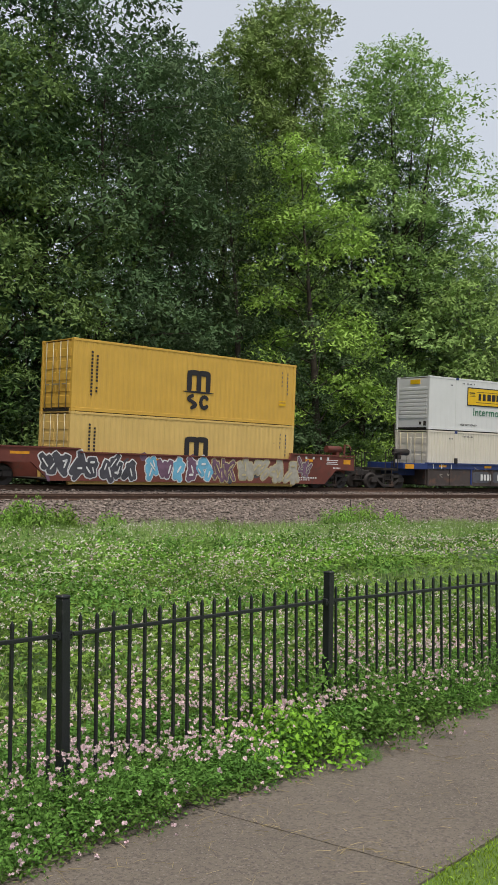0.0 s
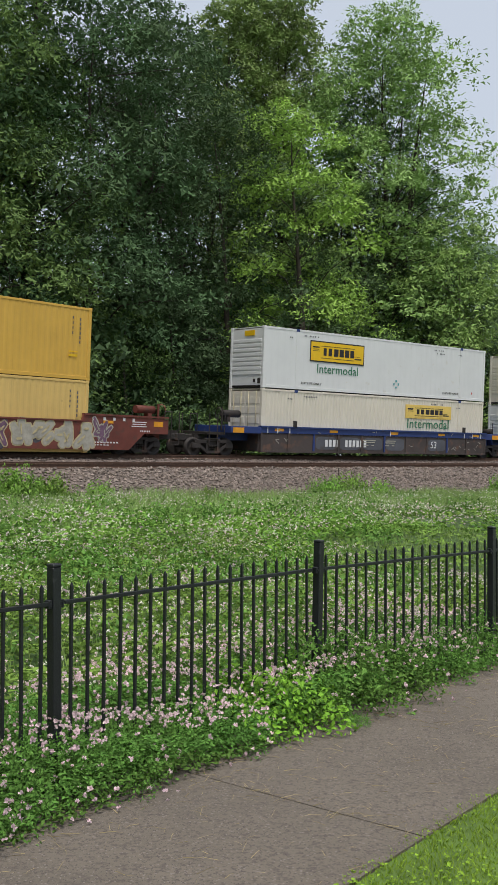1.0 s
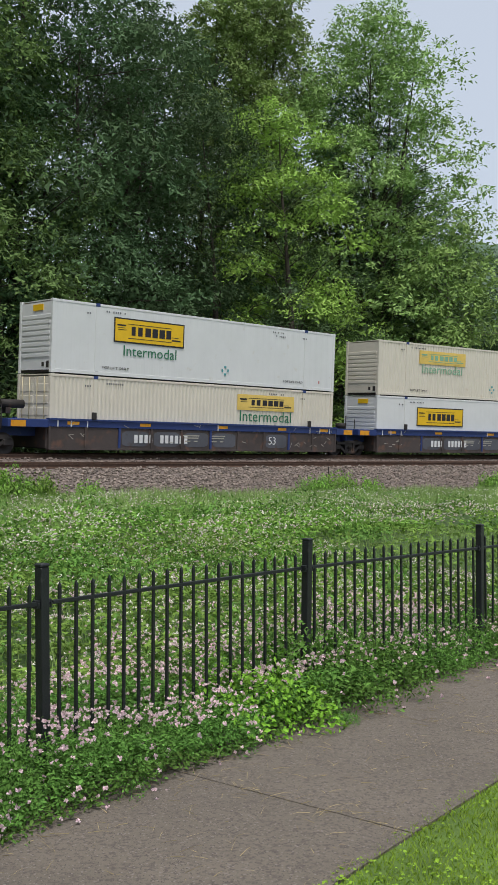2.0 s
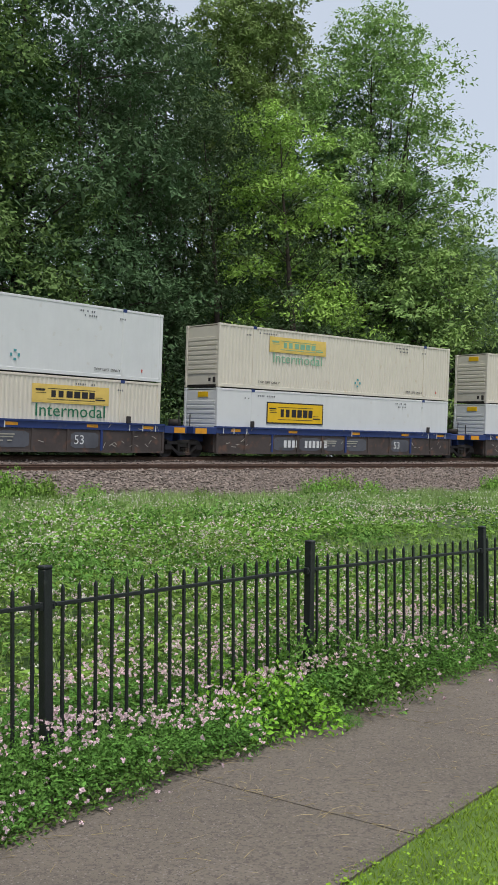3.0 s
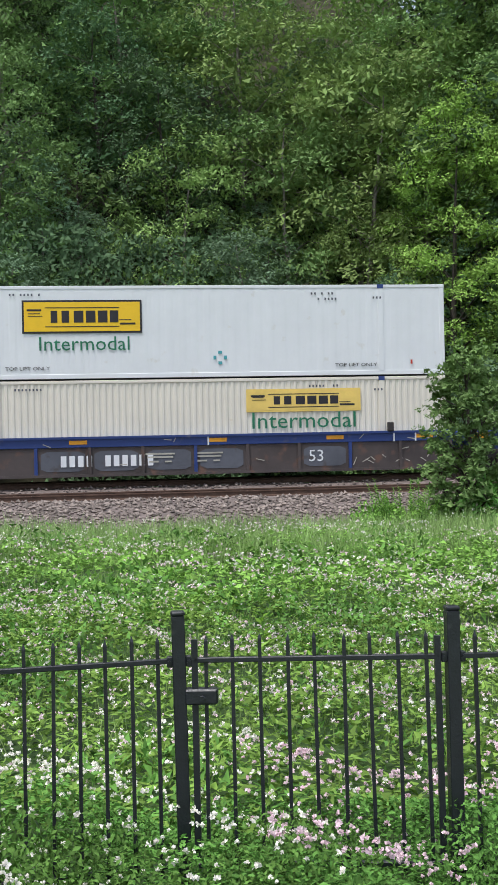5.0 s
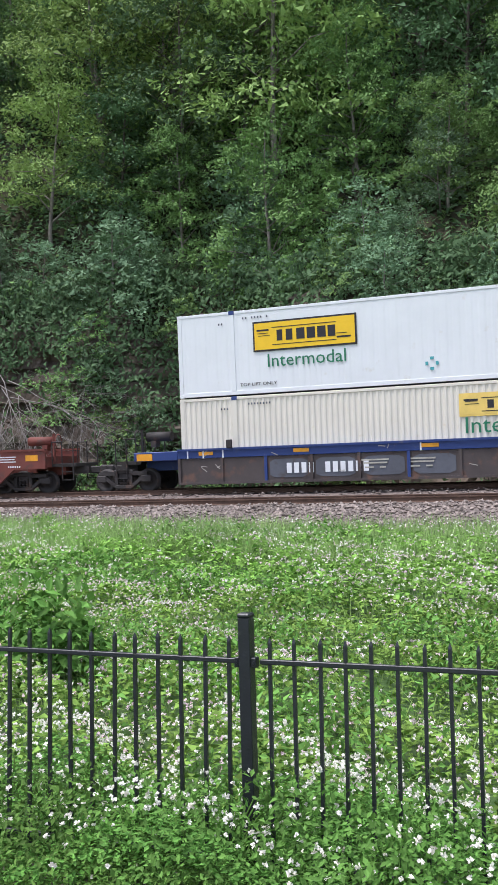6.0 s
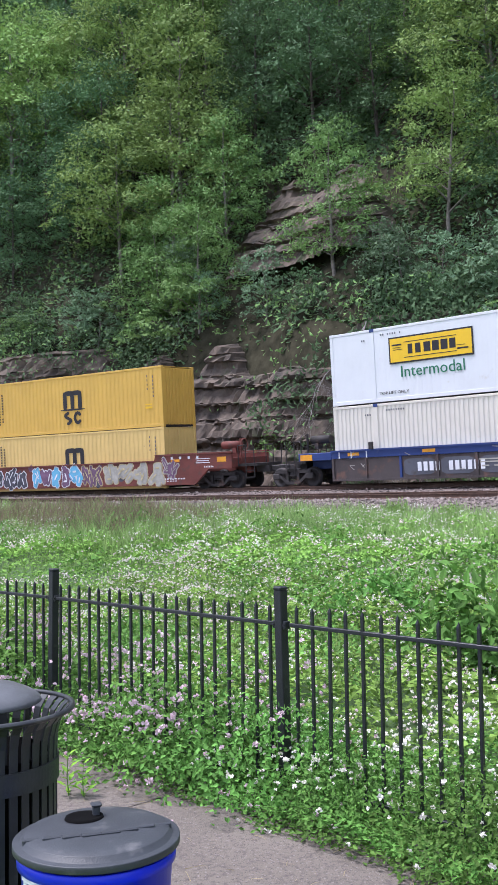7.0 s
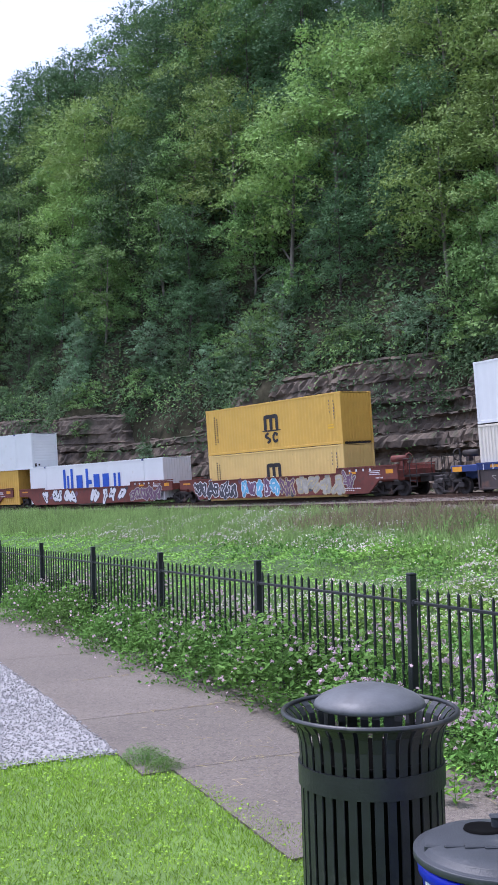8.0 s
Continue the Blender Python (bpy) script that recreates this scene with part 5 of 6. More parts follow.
# the slope: trees stand on it in loose rows, up to where it passes out of sight over the crest
slope = random.Random(21)
for row, (d0, gap, pool) in enumerate(((10.8, 3.4, ["shrub", "sumac", "shrub2", "shrub"]), (12.8, 3.6, ["sumac", "shrub", "shrub2", "ash"]), (15.2, 3.9, ["ash", "locust", "sumac", "beech", "shrub2"]), (18.3, 4.3, ["locust", "ash", "beech", "locust"]),
                                       (21.8, 4.6, ["locust", "ash", "beech", "locust"]), (25.5, 4.8, ["ash", "locust", "beech"]), (29.5, 5.0, ["ash", "beech", "locust"]), (33.5, 5.2, ["beech", "ash"]), (37.5, 5.4, ["beech", "ash"]), (42, 5.6, ["beech", "ash"]), (46.5, 5.8, ["beech", "ash"]))):
    s = -128.0 + slope.random() * 3
    while s < 24:
        crest = max(31.0, 21 + 0.36 * max(0.0, -s - 20))
        bare = row < 2 and s < -26 and slope.random() < 0.55
        if not bare and d0 < crest:
            kind = slope.choice(pool)
            if s < -52 and kind == "locust" and slope.random() < 0.5:
                kind = "beech"
            k = slope.uniform(0.7, 1.1) * (1 + 0.03 * max(0, row - 3) + 0.2 * (row > 6))
            if kind in ("ash", "beech", "locust") and row < 3:
                k *= 0.72
            rho = R + d0 + slope.uniform(-1.3, 1.3)
            plant(kind, max(rho, float(cut_foot(np.array(s))) + 4.4) if s < -26 else rho, s, k)
        s += gap * slope.uniform(0.7, 1.3)
for k in range(90):
    s = slope.uniform(-95, 10)
    rho = R + slope.uniform(11, 26)
    plant(slope.choice(["shrub", "shrub2", "sumac"]), max(rho, float(cut_foot(np.array(s))) + 4.6) if s < -26 else rho, s, slope.uniform(0.4, 0.85))
# weeds at the foot of the cut and tufts of growth on its ledges
for k in range(18):
    s = slope.uniform(-85, -4)
    plant(slope.choice(["shrub", "shrub2", "shrub2"]), float(cut_foot(np.array(s))) - 0.3, s, slope.uniform(0.3, 0.5), z=1.4)
for k in range(46):
    s = -92 + k * 2.05 + slope.uniform(-0.6, 0.6)
    if s > -26 or k % 2:
        plant(slope.choice(["shrub", "shrub2", "sumac"]), float(cut_foot(np.array(s))) + slope.uniform(4.0, 5.4), s, slope.uniform(0.45, 0.75))
for k in range(30):
    s = slope.uniform(-27, 14)
    h = slope.uniform(0.3, 8.0)
    plant(slope.choice(["shrub", "shrub2", "sumac"]), float(cut_foot(np.array(s))) + 0.3 * h + 0.3, s, slope.uniform(0.5, 0.8), z=1.3 + h)
for k in range(16):
    s = slope.uniform(-88, -28)
    h = slope.uniform(2.5, 8.5)
    plant(slope.choice(["shrub", "shrub2", "sumac"]), float(cut_foot(np.array(s))) + 0.3 * h + 0.4, s, slope.uniform(0.22, 0.42), z=1.3 + h)


def upper_woods():
    """The trees high on the slope, too far off to pick apart, in one mesh."""
    VV, FF, MI, mats, base = [], [], [], [], 0
    for kind, m in joined:
        M = np.array(m)
        for o in KINDS[kind].children:
            me = o.data
            a = np.empty(len(me.vertices) * 3, np.float32)
            me.vertices.foreach_get("co", a)
            me.calc_loop_triangles()
            f = np.empty(len(me.loop_triangles) * 3, np.int32)
            me.loop_triangles.foreach_get("vertices", f)
            if me.materials[0] not in mats:
                mats.append(me.materials[0])
            VV.append(a.reshape(-1, 3) @ M[:3, :3].T + M[:3, 3])
            FF.append(base + f.reshape(-1, 3))
            MI.append(np.full(len(f) // 3, mats.index(me.materials[0]), np.int32))
            base += len(a) // 3
    me = mesh_np("upper_woods", np.concatenate(VV), np.concatenate(FF), mats)
    me.polygons.foreach_set("material_index", np.concatenate(MI))
    tagged(new("upper_woods", me), "dense green woods high on the slope", "woods", kind="stuff")


upper_woods()


def slope_brush(name, n, rho0, rho1, s0, s1, size, material, seed):
    """Vines and brush that cloak the slope."""
    r = np.random.default_rng(seed)
    rho, s = r.uniform(rho0, rho1, n), r.uniform(s0, s1, n)
    keep = (wave(rho * 0.9, s * 0.5, seed) + 0.4 * np.sin(s * 0.9 + rho * 1.7) > -0.75) & ~((s > -45) & (s < -33.5) & (rho > R + 10.8) & (rho < R + 18) & (r.random(n) < 0.85))
    keep &= (s > -26) | (rho > cut_foot(s) + 3.6)
    rho, s = rho[keep], s[keep]
    n = len(rho)
    C = ring_np(rho, s, hill_z(rho, s) + r.uniform(-0.1, 0.75, n) * (0.4 + np.clip(wave(rho * 2, s * 2, 3.0), 0, 1)))
    L = size * r.uniform(0.6, 1.4, n)
    out = ring_np(rho - 1, s, 0 * rho) - ring_np(rho, s, 0 * rho)
    A = unit(r.normal(size=(n, 3)) * [1, 1, 0.4] + out * 0.6 - [0, 0, 0.4])
    N = unit(r.normal(size=(n, 3)) * 0.5 + out * 0.6 + [0, 0, 0.8])
    tagged(new(name, tri_leaves(name, C, A, N, L, L * 0.75, material)), "green brush and vines covering the slope", "brush", kind="stuff")


slope_brush("slope_brush", 80000, R + 10.5, R + 26, -120, 20, 0.44, L_DARK, 1)
slope_brush("slope_brush_light", 36000, R + 10.5, R + 24, -100, 20, 0.33, L_MID, 2)
slope_brush("slope_brush_upper", 42000, R + 24, R + 40, -128, -30, 0.62, L_DARK, 4)
slope_brush("slope_brush_foot", 12000, R + 8.0, R + 11, -12, 40, 0.34, L_DARK, 3)


def rock_vines(name, n, s0, s1, cover, size, material, seed):
    """Creepers that hang in patches over the rock cut."""
    r = np.random.default_rng(seed)
    s, h = r.uniform(s0, s1, n), r.uniform(0.2, 11.5, n)
    keep = wave(h * 0.8 + seed, s * 0.55, seed) + 0.5 * np.sin(s * 0.31 + seed) + 0.08 * (h - 6) + 0.25 * r.normal(size=n) > cover
    s, h = s[keep], h[keep]
    n = len(s)
    rho = cut_foot(s) + 0.3 * h - 0.35 - 0.75 * r.random(n) ** 2 * (0.4 + np.clip(wave(h * 2, s * 2, 1.0), 0, 1))
    out = ring_np(rho - 1, s, 0 * rho) - ring_np(rho, s, 0 * rho)
    L = size * r.uniform(0.6, 1.4, n)
    A = unit(r.normal(size=(n, 3)) * [1, 1, 0.5] - [0, 0, 0.9])
    N = unit(r.normal(size=(n, 3)) * 0.4 + out * 0.7 + [0, 0, 0.6])
    tagged(new(name, tri_leaves(name, ring_np(rho, s, 1.3 + h), A, N, L, L * 0.75, material)), "green creepers hanging over the rock face", "creeper", kind="stuff")


rock_vines("rock_creeper", 30000, -100, -26, 0.45, 0.3, L_DARK, 5)
rock_vines("rock_creeper_light", 12000, -100, -20, 0.65, 0.27, L_MID, 6)
rock_vines("rock_creeper_dense", 26000, -32, 4, -0.45, 0.32, L_DARK, 7)


# ---- a bare fallen tree on the rock ----
def dead_tree():
    rng = random.Random(4)
    bm = bmesh.new()

    def twig(p, d, length, r, depth):
        pts, q = [p.copy()], p.copy()
        for k in range(4):
            d = (d + Vector((rng.uniform(-0.22, 0.22), rng.uniform(-0.22, 0.22), rng.uniform(-0.2, 0.16)))).normalized()
            q = q + d * length / 4
            pts.append(q.copy())
            if depth and k > 0:
                for _ in range(2 if depth > 1 else 1):
                    twig(q, (d + Vector((rng.uniform(-0.8, 0.8), rng.uniform(-0.5, 0.5), rng.uniform(-0.7, 0.4)))).normalized(), length * rng.uniform(0.4, 0.6), r * 0.5, depth - 1)
        tube(bm, pts, r, r * 0.3, 4)
    for k in range(11):
        twig(Vector((-1.9 + 0.28 * k, 0.9 - 0.3 * (k % 3), 5.6 - 0.34 * k + 0.5 * (k % 2))), Vector((-0.25 + 0.12 * k, -0.35, -0.85 + 0.05 * k)).normalized(), 4.2 + (k % 4) * 0.8, 0.034, 3)
    ob = part("dead_tree", bm, M_DEAD)
    ob.matrix_basis = at_ring(R + 7.4, -29.6, 4.4)
    return tagged(ob, "bare grey fallen tree hanging down the rock face", "dead tree")


dead_tree()

# ---- small growing things ----
rngv = np.random.default_rng(8)


def spread(n, rho0, rho1, s0, s1, power=1.0):
    return rho0 + (rho1 - rho0) * rngv.random(n) ** power, s0 + (s1 - s0) * rngv.random(n)


def stuff(name, me, label, category):
    return tagged(new(name, me), label, category, kind="stuff")


def clumpy(rho, s, k=1.0):
    """0 to 1: where the vetch stands thick."""
    return np.clip(0.5 + 0.5 * wave(rho * 1.6 * k, s * 1.4 * k, 5.0) + 0.25 * np.sin(rho * 4.1 + s * 3.3), 0, 1)


def vetch(name, n, rho0, rho1, s0, s1, low, high, size, material, label, far=False):
    rho, s = spread(n, rho0, rho1, s0, s1)
    h = low + (high - low) * clumpy(rho, s) ** 1.3 * rngv.random(n) ** 0.5
    C = ring_np(rho, s, ground_z(rho, s) + h)
    A = unit(rngv.normal(size=(n, 3)) * [1, 1, 0.35])
    N = unit(rngv.normal(size=(n, 3)) * 0.45 + [0, 0, 1])
    L = size * rngv.uniform(0.6, 1.4, n)
    return stuff(name, (tri_leaves if far else leaves)(name, C, A, N, L, L * (0.75 if far else 0.5), material), label, "plants")


def blossoms(name, n, rho0, rho1, s0, s1, low, high, size, material, label, dense=0.35, k=9):
    """Round flower heads of small petals."""
    rho, s = spread(n, rho0, rho1, s0, s1)
    keep = 0.55 * clumpy(rho, s, 0.6) + 0.2 * np.sin(s * 0.9 + rho) + 0.45 * rngv.random(n) > dense
    rho, s = rho[keep], s[keep]
    h = low + (high - low) * clumpy(rho, s) ** 1.3 * rngv.uniform(0.7, 1.02, len(rho))
    C0 = ring_np(rho, s, ground_z(rho, s) + h)
    D = unit(rngv.normal(size=(len(rho), k, 3)) * [1, 1, 0.7] + [0, 0, 0.35])
    r = size * rngv.uniform(0.7, 1.3, (len(rho), 1, 1))
    C = (C0[:, None] + D * r * 0.6).reshape(-1, 3)
    N = unit(np.cross(D, rngv.normal(size=D.shape))).reshape(-1, 3)
    L = np.repeat(r[:, 0, 0] * 1.15, k)
    return stuff(name, (tri_leaves if k < 8 else leaves)(name, C, D.reshape(-1, 3), N, L, L * (1.2 if k < 8 else 0.9), material), label, "flowers")


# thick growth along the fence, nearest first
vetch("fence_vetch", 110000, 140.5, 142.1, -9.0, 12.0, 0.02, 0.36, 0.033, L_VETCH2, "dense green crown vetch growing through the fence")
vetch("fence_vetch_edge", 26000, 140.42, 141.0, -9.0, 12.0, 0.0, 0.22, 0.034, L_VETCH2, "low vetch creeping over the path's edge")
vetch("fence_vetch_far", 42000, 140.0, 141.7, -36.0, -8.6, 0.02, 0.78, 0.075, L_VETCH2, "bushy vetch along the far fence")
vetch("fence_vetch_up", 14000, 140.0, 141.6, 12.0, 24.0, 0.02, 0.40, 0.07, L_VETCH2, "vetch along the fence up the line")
vetch("meadow_vetch", 120000, 141.8, 148.5, -16.0, 16.0, 0.0, 0.42, 0.075, L_VETCH, "bright green vetch meadow behind the fence", True)
vetch("meadow_vetch_mid", 80000, 148.0, 154.5, -24.0, 24.0, 0.0, 0.42, 0.11, L_VETCH, "green meadow growth before the railway", True)
vetch("meadow_vetch_far", 90000, 141.8, 157.8, -62.0, -16.0, 0.0, 0.25, 0.085, L_VETCH, "green meadow growth down the line", True)
vetch("meadow_vetch_up", 24000, 141.8, 157.8, 16.0, 50.0, 0.0, 0.28, 0.14, L_VETCH, "green meadow growth up the line", True)
blossoms("fence_blossom", 3700, 140.5, 142.4, 0.5, 12.0, 0.14, 0.5, 0.0145, F_PINK, "pink vetch blossoms along the fence", 0.3)
blossoms("fence_blossom_white", 1700, 140.5, 142.8, -6.0, 0.8, 0.16, 0.5, 0.0125, F_WHITE, "white vetch blossoms by the gate", 0.25)
blossoms("fence_blossom_low", 2400, 140.2, 142.2, -30.0, -6.0, 0.2, 0.8, 0.022, F_PINK, "pink blossoms in the bushy vetch", 0.3)
blossoms("meadow_blossom", 12500, 142.0, 149.0, -18.0, 16.0, 0.1, 0.42, 0.0165, F_PINK, "pale pink blossoms over the meadow", 0.32, 6)
blossoms("meadow_blossom_white", 9500, 141.8, 149.0, -18.0, 16.0, 0.1, 0.42, 0.018, F_WHITE, "white blossoms over the meadow", 0.32, 6)
blossoms("meadow_blossom_far", 15000, 148.0, 156.0, -45.0, 30.0, 0.14, 0.42, 0.024, F_PINK, "pale blossoms in the far meadow", 0.45, 5)
blossoms("daisy", 11000, 148.0, 157.0, -42.0, 40.0, 0.2, 0.46, 0.023, F_WHITE, "white wild flowers before the ballast", 0.4, 5)


def tall_grass(name, n, rho0, rho1, s0, s1, low, high, width, material, label, bend=0.3):
    rho, s = spread(n, rho0, rho1, s0, s1)
    base = ring_np(rho, s, ground_z(rho, s))
    h = rngv.uniform(low, high, n) * (0.55 + 0.45 * clumpy(rho, s, 0.5))
    tip = base + np.stack([rngv.normal(size=n) * bend * h, rngv.normal(size=n) * bend * h, h], -1)
    return stuff(name, blades(name, base, tip, width, material, rngv), label, "grass")


tall_grass("tall_grass", 75000, 152.0, 157.8, -22.0, 48.0, 0.25, 0.62, 0.013, L_GRASS, "tall feathery green grass at the ballast's foot")
tall_grass("tall_grass_far", 42000, 149.0, 158.6, -75.0, -20.0, 0.3, 0.75, 0.02, L_GRASS, "tall green grass down the line")
tall_grass("meadow_grass", 30000, 143.0, 154.0, -22.0, 24.0, 0.12, 0.4, 0.009, L_GRASS, "thin grass among the vetch")


L_BROWN = leaf_mat("dry_weed", (0.30, 0.24, 0.15), island=0.4)
tall_grass("dry_weeds", 5000, 151.5, 156.0, -33.0, -23.0, 0.5, 1.0, 0.014, L_BROWN, "dry brown weed stalks in the meadow")


def lawn_edge(s):
    """Where the mown grass stops: it creeps over the path in places."""
    return np.interp(s, [-9.2, -8.7, -7.7, -7.0, -6.3, 4.4, 5.1, 5.9, 8], [138.36, 138.66, 138.86, 139.0, 139.08, 139.06, 139.05, 139.04, 139.02]) + 0.04 * wave(s * 9, s * 5) + 0.02 * rngv.normal(size=len(s))


def lawn_blades(name, n, rho0, rho1, s0, s1, ragged=0.0):
    rho, s = spread(n, rho0, rho1, s0, s1)
    keep = rho < lawn_edge(s)
    rho, s = rho[keep], s[keep]
    n = len(rho)
    base = ring_np(rho, s, 0.0 * rho - 0.004)
    h = rngv.uniform(0.012, 0.034, n)
    tip = base + np.stack([rngv.normal(size=n) * 0.5 * h, rngv.normal(size=n) * 0.5 * h, h], -1)
    return stuff(name, blades(name, base, tip, 0.0045, L_LAWN, rngv), "short bright green lawn grass", "grass")


lawn_blades("lawn_grass", 36000, 137.4, 139.07, 3.0, 8.5)
def lawn_clover(n, rho0, rho1, s0, s1):
    rho, s = spread(n, rho0, rho1, s0, s1)
    keep = (wave(rho * 5, s * 5, 2.0) + 0.5 * rngv.normal(size=n) > 0.1) & (rho < lawn_edge(s))
    rho, s = rho[keep], s[keep]
    n = len(rho)
    C = ring_np(rho, s, rngv.uniform(0.008, 0.034, n))
    L = rngv.uniform(0.012, 0.024, n)
    return stuff("lawn_clover", leaves("lawn_clover", C, unit(rngv.normal(size=(n, 3)) * [1, 1, 0.3]), unit(rngv.normal(size=(n, 3)) * 0.4 + [0, 0, 1]), L, L * 0.8, L_LAWN), "low clover leaves in the lawn", "clover")


lawn_clover(18000, 135.6, 139.1, -9.0, -3.4)
lawn_clover(9000, 137.4, 139.12, 3.0, 8.5)
lawn_blades("lawn_grass", 95000, 135.0, 139.05, -9.0, -3.4)


def leafy_stem(h, n, size, material, spread_r, seed, label, category, name, stems=1):
    """Upright stems with whorled leaves: milkweed, goldenrod, saplings."""
    rng, r2 = random.Random(seed), np.random.default_rng(seed)
    ob = tagged(new(name), label, category)
    bm = bmesh.new()
    C, A, N, L = [], [], [], []
    for k in range(stems):
        a = rng.uniform(0, 6.283)
        foot = Vector((math.cos(a), math.sin(a), 0)) * spread_r * rng.random() ** 0.5
        top = foot * 1.5 + Vector((rng.uniform(-0.08, 0.08), rng.uniform(-0.08, 0.08), h * rng.uniform(0.38, 1.0)))
        tube(bm, [foot, foot.lerp(top, 0.5) + Vector((0.02, 0.01, 0)), top], 0.006 + 0.004 * h, 0.003, 5)
        for j in range(n):
            f = 0.12 + 0.88 * j / n
            p = foot.lerp(top, f)
            b = j * 2.4 + rng.uniform(-0.3, 0.3)
            d = np.array([math.cos(b), math.sin(b), 0.45])
            l = size * (1.1 - 0.55 * f) * rng.uniform(0.8, 1.2)
            C.append(np.array(p) + d * l * 0.5)
            A.append(d)
            N.append(np.array([-0.45 * math.cos(b), -0.45 * math.sin(b), 1]))
            L.append(l)
    part("stem", bm, L_VETCH2, ob)
    L = np.array(L)
    o = new("foliage", leaves("foliage", np.array(C), np.array(A), np.array(N), L, L * 0.36, material))
    o.parent = ob
    o["kind"] = "stuff"
    return ob


def mound_arrays(r2, n, rx, h, size):
    """Leaves over an uneven dome."""
    q = unit(r2.normal(size=(n, 3)))
    q[:, 2] = np.abs(q[:, 2])
    lump = 1 + 0.28 * np.sin(q[:, 0] * 5 + q[:, 2] * 4) * np.cos(q[:, 1] * 6) + 0.1 * np.sin(q[:, 0] * 13 + q[:, 1] * 11)
    C = q * [rx, rx, h] * (lump * r2.random(n) ** 0.3)[:, None]
    N = unit(q * 0.8 + [0, 0, 0.6] + r2.normal(size=(n, 3)) * 0.4)
    A = unit(q * [1, 1, -0.3] + r2.normal(size=(n, 3)) * 0.8)
    return C, A, N, size * r2.uniform(0.6, 1.35, n)


def mound(name, rx, h, n, size, material, seed, label):
    """A leafy bush: stems under a dome of leaves."""
    rng, r2 = random.Random(seed), np.random.default_rng(seed)
    ob = tagged(new(name), label, "bush")
    bm = bmesh.new()
    for k in range(14):
        a, f = rng.uniform(0, 6.283), rng.uniform(0.2, 0.75)
        tube(bm, [Vector((0.05 * math.cos(a), 0.05 * math.sin(a), 0)), Vector((f * rx * 0.5 * math.cos(a), f * rx * 0.5 * math.sin(a), h * 0.45)), Vector((f * rx * math.cos(a), f * rx * math.sin(a), h * 0.75 * (1 - f * f)))], 0.006, 0.003, 5)
    part("stem", bm, L_VETCH2, ob)
    C, A, N, L = mound_arrays(r2, n, rx, h, size)
    o = new("foliage", leaves("foliage", C, A, N, L, L * 0.55, material))
    o.parent = ob
    o["kind"] = "stuff"
    return ob


def vetch_mounds(name, count, rho0, rho1, s0, s1, n, size, material, seed):
    """Low domes of growth that make the meadow lumpy."""
    r2 = np.random.default_rng(seed)
    parts = []
    for k in range(count):
        rho, s = r2.uniform(rho0, rho1), r2.uniform(s0, s1)
        rx = r2.uniform(0.35, 0.95)
        C, A, N, L = mound_arrays(r2, int(n * rx * rx / 0.4), rx, rx * r2.uniform(0.45, 0.75), size)
        parts.append((C + ring_np(np.array(rho), np.array(s), ground_z(np.array(rho), np.array(s))), A, N, L))
    C, A, N, L = (np.concatenate(x) for x in zip(*parts))
    return stuff(name, tri_leaves(name, C, A, N, L, L * 0.75, material), "rounded clumps of green vetch in the meadow", "plants")


def put(ob, rho, s, k=1.0, spin=0.0, dz=-0.02):
    p = ring(rho, s)
    ob.matrix_basis = pose(p.x, p.y, float(ground_z(np.array(rho), np.array(s))) + dz, 0, 0, spin) @ Matrix.Diagonal((k, k, k, 1))
    return ob


milk = leafy_stem(0.75, 16, 0.2, L_LIME, 0.02, 3, "light green milkweed stem with broad leaves", "milkweed", "milkweed")
put(milk, 147.7, 5.3, 1.0)
for rho, s, k in ((145.8, 1.2, 0.95), (145.6, 1.7, 0.75), (142.6, 2.45, 0.75), (145.4, 13.4, 1.3), (145.0, 13.9, 1.35), (145.2, 12.9, 1.1), (144.0, -4.6, 0.95), (143.9, -4.2, 0.8), (147.4, 5.0, 0.8), (140.0, -6.4, 0.5), (140.05, -6.3, 0.42), (143.2, -9.2, 0.8)):
    p = ring(rho, s)
    copy_thing(milk, pose(p.x, p.y, float(ground_z(np.array(rho), np.array(s))) - 0.02, 0, 0, s * 77) @ Matrix.Diagonal((k, k, k, 1)))
put(mound("meadow_bush", 0.55, 1.05, 900, 0.13, L_VETCH2, 7, "round dark green milkweed bush in the meadow"), 144.3, -6.65, 1.0)
put(mound("meadow_bush", 0.6, 0.6, 800, 0.1, L_VETCH2, 8, "low dark green bush in the meadow"), 146.2, -9.6, 1.0)
put(mound("lime_bush", 0.6, 0.42, 3200, 0.043, L_LIME, 9, "lime green leafy clump at the path's edge"), 140.9, 6.5, 1.0)
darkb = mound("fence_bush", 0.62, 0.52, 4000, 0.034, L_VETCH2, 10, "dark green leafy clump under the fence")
put(darkb, 140.85, 7.9, 1.0)
